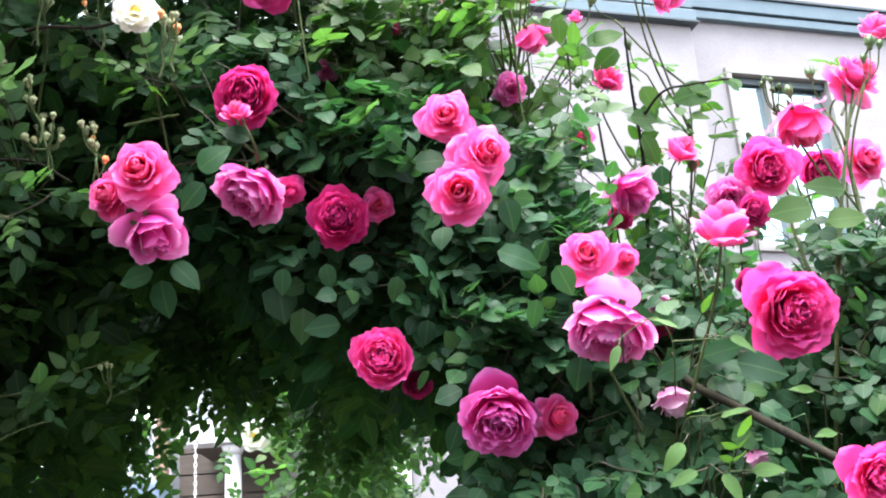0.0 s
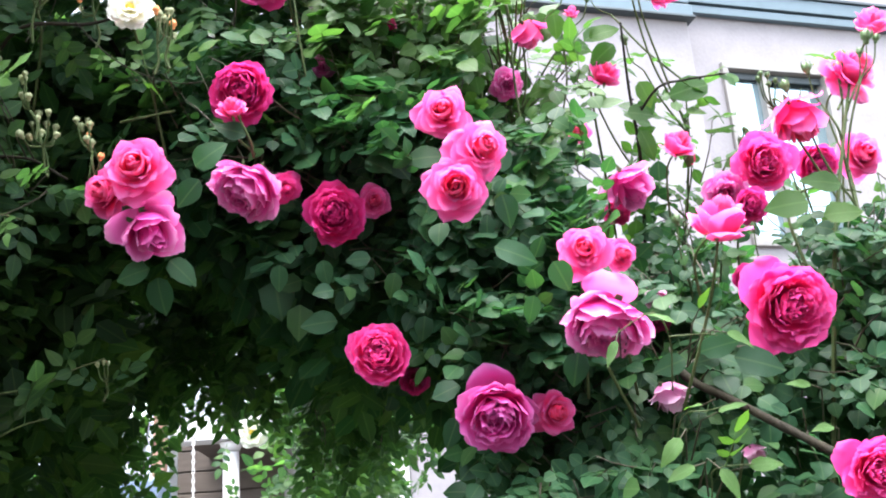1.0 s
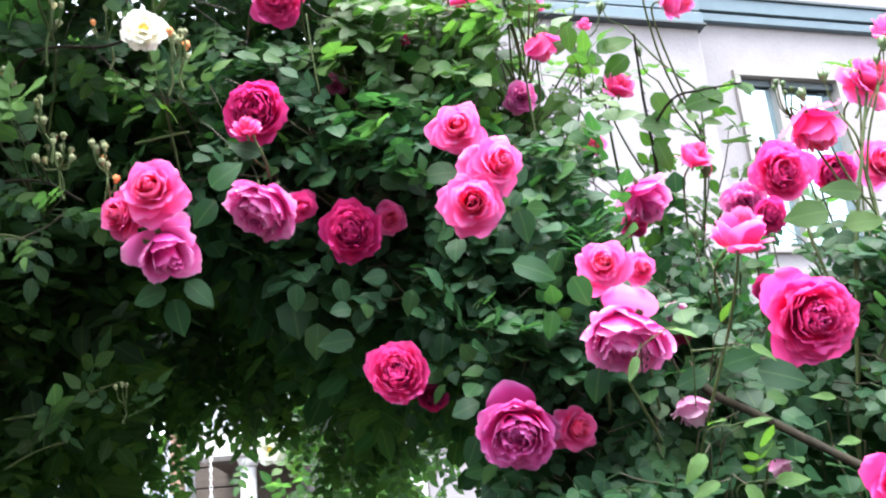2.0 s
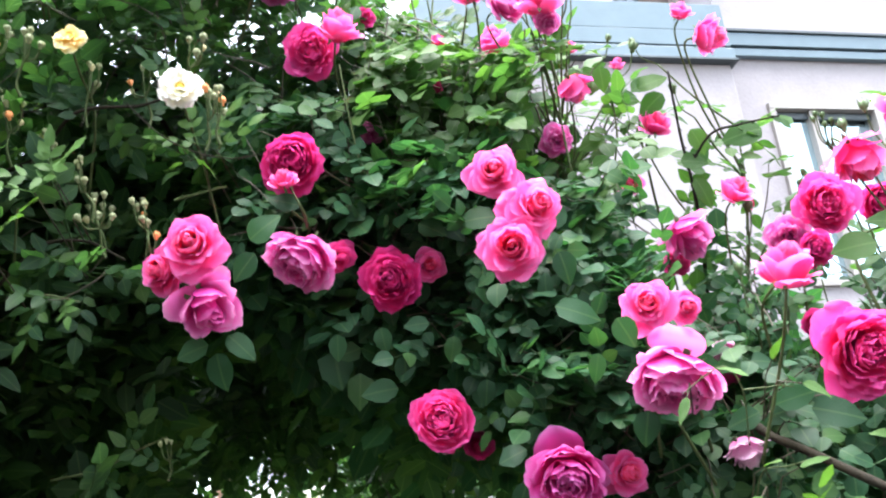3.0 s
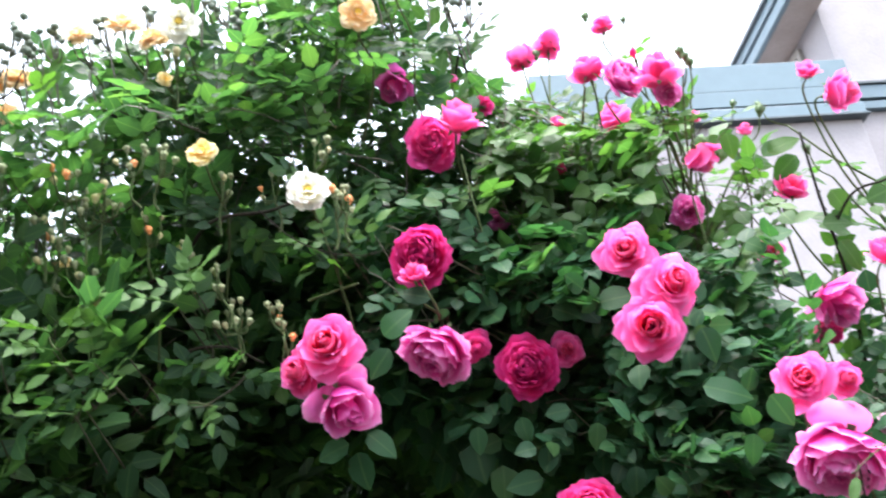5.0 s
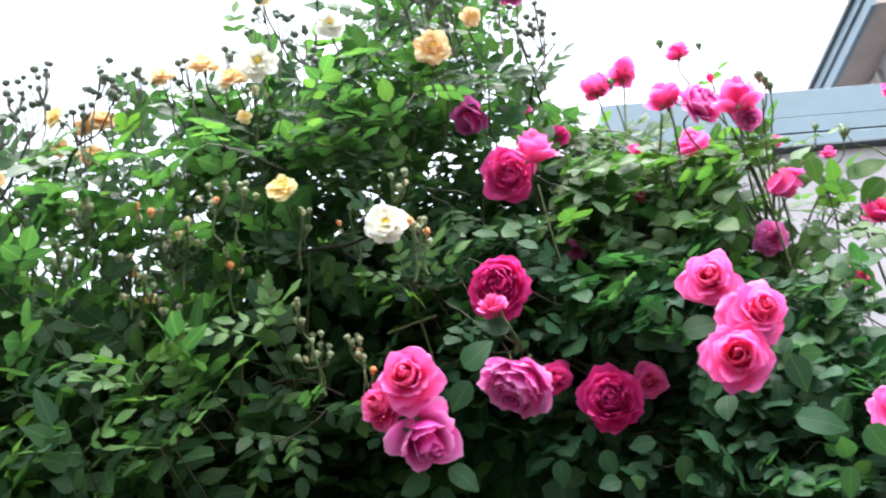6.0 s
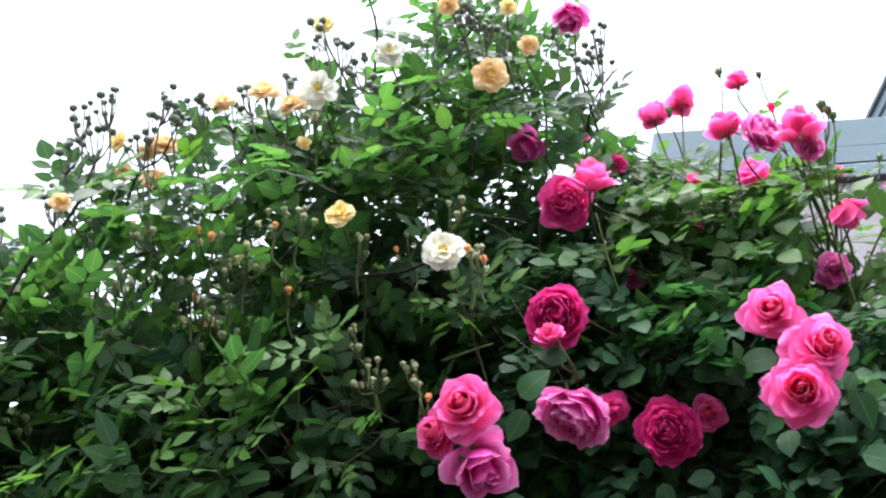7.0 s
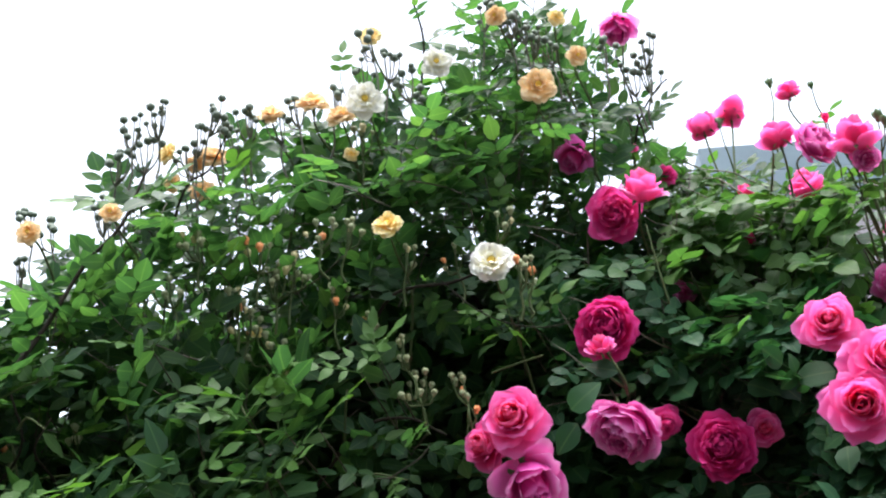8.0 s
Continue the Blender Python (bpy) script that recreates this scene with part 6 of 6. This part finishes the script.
# upright leafy shoots among the flowers of the shoulder
for place in (
    (-0.803, 0.964, 2.438),
    (-0.793, 0.979, 2.471),
    (-0.829, 0.954, 2.468),
    (-0.689, 1.055, 2.505),
    (-0.689, 1.076, 2.591),
    (-0.661, 1.075, 2.519),
    (-0.645, 1.091, 2.547),
    (-0.688, 1.039, 2.439),
    (-0.680, 1.033, 2.396),
    (-0.770, 0.976, 2.400),
    (-0.706, 1.032, 2.455),
    (-0.639, 1.104, 2.584),
    (-0.729, 1.001, 2.389),
    (-0.604, 1.130, 2.610),
    (-0.574, 1.134, 2.561),
    (-0.716, 1.018, 2.426),
    (-0.755, 0.992, 2.420),
    (-0.644, 1.071, 2.464),
    (-0.681, 1.073, 2.556),
):
    at = np.array(place) - np.array([0, 0, 0.022])
    for k in range(2):
        lean = leaf_rng.uniform(0.15, 0.8) * (1 if k else -1)
        tip = np.array([lean, -0.25, leaf_rng.uniform(0.35, 0.95)])
        rambler.leaves.append(leaf_frame(at, tip, np.array([-0.3 * lean, -0.8, 0.5]) + leaf_rng.normal(0, 0.2, 3), leaf_rng.uniform(0.85, 1.1)))
    rambler.twig([at, at + np.array([0.004, 0.012, -0.05]), at + np.array([-0.006, 0.03, -0.12])], 0.0008, 0.0014, 4)

young_tip((-0.566, 0.921, 2.071), 3, 1.00)
young_tip((-0.573, 0.924, 2.094), 3, 0.90)
young_tip((-0.462, 0.989, 2.134), 2, 0.85)
young_tip((-0.446, 1.000, 2.150), 1, 0.80)
young_tip((-0.535, 0.918, 1.994), 2, 0.85)
young_tip((-0.526, 0.924, 1.999), 1, 0.80)
young_tip((-0.702, 0.818, 1.968), 3, 1.10)
young_tip((-0.319, 1.111, 2.392), 2, 0.85)
young_tip((-0.297, 1.075, 2.214), 2, 0.80)
young_tip((-0.527, 0.938, 2.055), 2, 0.90)
young_tip((-0.495, 0.954, 2.059), 1, 0.90)
young_tip((-0.601, 0.882, 1.990), 2, 0.80)
young_tip((-0.305, 1.072, 2.213), 1, 0.80)
young_tip((-0.284, 1.079, 2.210), 1, 0.80)
young_tip((-0.443, 1.001, 2.151), 2, 0.90)
young_tip((-0.742, 0.895, 2.380), 2, 1.10)
young_tip((-0.631, 0.982, 2.457), 2, 1.00)
young_tip((-0.545, 1.086, 2.684), 1, 1.00)
young_tip((-0.646, 0.927, 2.272), 2, 0.90)
young_tip((-0.671, 0.884, 2.159), 2, 0.90)

# light green single leaflets on thin sprigs low on the climber
SPRIG = [mesh_of("leaf", v, f, LEAF_YOUNG, u) for v, u, f in (leaflet(1.0, w, 0.2, d, 1.5, 8, 0.03, np.random.default_rng(k)) for k, (w, d) in enumerate(((0.38, 0.25), (0.46, 0.35), (0.34, 0.2))))]


def sprig_leaf(at, tip):
    at, tip = np.array(at), np.array(tip)
    m = leaf_frame(at - climber.base, tip, np.array([0.1, -0.8, 0.5]) + leaf_rng.normal(0, 0.15, 3), leaf_rng.uniform(0.025, 0.033))
    child("leaf", SPRIG[int(leaf_rng.integers(3))], climber.root, Matrix(m.tolist()))
    climber.twig([at, at - tip * 0.02 + np.array([0, 0.01, 0]), at - tip * 0.03 + np.array([0, 0.04, -0.03])], 0.0006, 0.0009, 4)


sprig_leaf((0.235, 0.935, 1.744), (0.2, -0.5, 0.1))
sprig_leaf((0.266, 0.935, 1.740), (0.6, -0.4, 0.2))
sprig_leaf((0.237, 0.935, 1.693), (-0.7, -0.3, -0.2))
sprig_leaf((0.260, 0.935, 1.689), (0.3, -0.4, -0.6))
sprig_leaf((0.286, 0.935, 1.689), (0.9, -0.2, 0.1))
sprig_leaf((0.181, 0.935, 1.814), (-0.4, -0.3, -0.8))
sprig_leaf((0.213, 0.935, 1.837), (0.5, -0.4, -0.2))
sprig_leaf((0.286, 0.935, 1.814), (0.9, -0.2, -0.4))
sprig_leaf((0.264, 0.935, 1.839), (0.2, -0.4, 0.5))
sprig_leaf((0.228, 0.935, 1.719), (-0.5, -0.3, -0.5))
sprig_leaf((0.395, 1.000, 1.727), (-0.6, -0.4, 0.0))
sprig_leaf((0.381, 1.000, 1.770), (-0.8, -0.3, 0.1))

# leaves along the single canes
for plant, line, leafy in CANES:
    if not leafy:
        continue
    steps = np.linalg.norm(np.diff(line, axis=0), axis=1)
    far = np.r_[0, np.cumsum(steps)]
    for s in np.arange(0.05, far[-1], {1: 0.042, 2: 0.048, 3: 0.048}[leafy]):
        at = np.array([np.interp(s, far, line[:, k]) for k in range(3)])
        way = np.array([np.interp(min(s + 0.01, far[-1]), far, line[:, k]) for k in range(3)]) - at + 1e-6
        lay_leaf(plant, plant.young if leafy == 2 else (plant.fresh if plant is climber and at[0] > 0.06 and at[2] > dense_top(at[0]) else plant.leaves), at, way / np.linalg.norm(way), {1: 1.0, 2: 0.66, 3: 1.15}[leafy], -0.1, leafy == 2)

for line in TALL:
    far = np.r_[0, np.cumsum(np.linalg.norm(np.diff(line, axis=0), axis=1))]
    for s in np.arange(0.07, far[-1], 0.058):
        at = np.array([np.interp(s, far, line[:, k]) for k in range(3)])
        lay_leaf(climber, climber.fresh if at[0] > 0.06 and at[2] > dense_top(at[0]) else climber.leaves, at, np.array([0.0, 0.0, 1.0]), 0.9, -0.15)

for a, b in SPRAYS:
    for k in range(3):
        lay_leaf(rambler, rambler.leaves, a + (b - a) * (0.1 + 0.28 * k), (b - a) / np.linalg.norm(b - a), 0.95, 0.25)

climber.finish(lambda p: p[1] - front(p[0], p[2]) + 0.25 * abs(p[0] - 0.15), LEAF_CLIMBER)
rambler.finish(lambda p: p[1] - front(p[0], p[2]) + 0.25 * abs(p[0] + 0.4), LEAF_RAMBLER)

# ---- shrub beyond the arch ----
shrub = Plant("garden_shrub", "rambler", "light green garden shrub beyond the rose arch", "shrub", (-0.42, 3.2, 0.0))
shrub.cane([(-0.42, 3.2, 0.0), (-0.44, 3.2, 1.2), (-0.38, 3.15, 1.9), (-0.28, 3.1, 2.25)], 0.02, 0.008, STEM_BROWN, cane_rng)
for _ in range(330):
    a = np.array([leaf_rng.normal(-0.27, 0.10), leaf_rng.normal(3.15, 0.15), 1.2 + 1.12 * leaf_rng.random() ** 0.7])
    for _ in range(3):
        b = a + leaf_rng.normal(0, 0.05, 3)
        (shrub.leaves if leaf_rng.random() < 0.4 else shrub.fresh).append(leaf_frame(b, leaf_rng.normal(0, 1, 3) + np.array([0, -0.3, -0.3]), np.array([0, -0.5, 0.8]) + leaf_rng.normal(0, 0.4, 3), leaf_rng.uniform(0.9, 1.3)))
shrub.finish(lambda p: p[1], LEAF_RAMBLER)
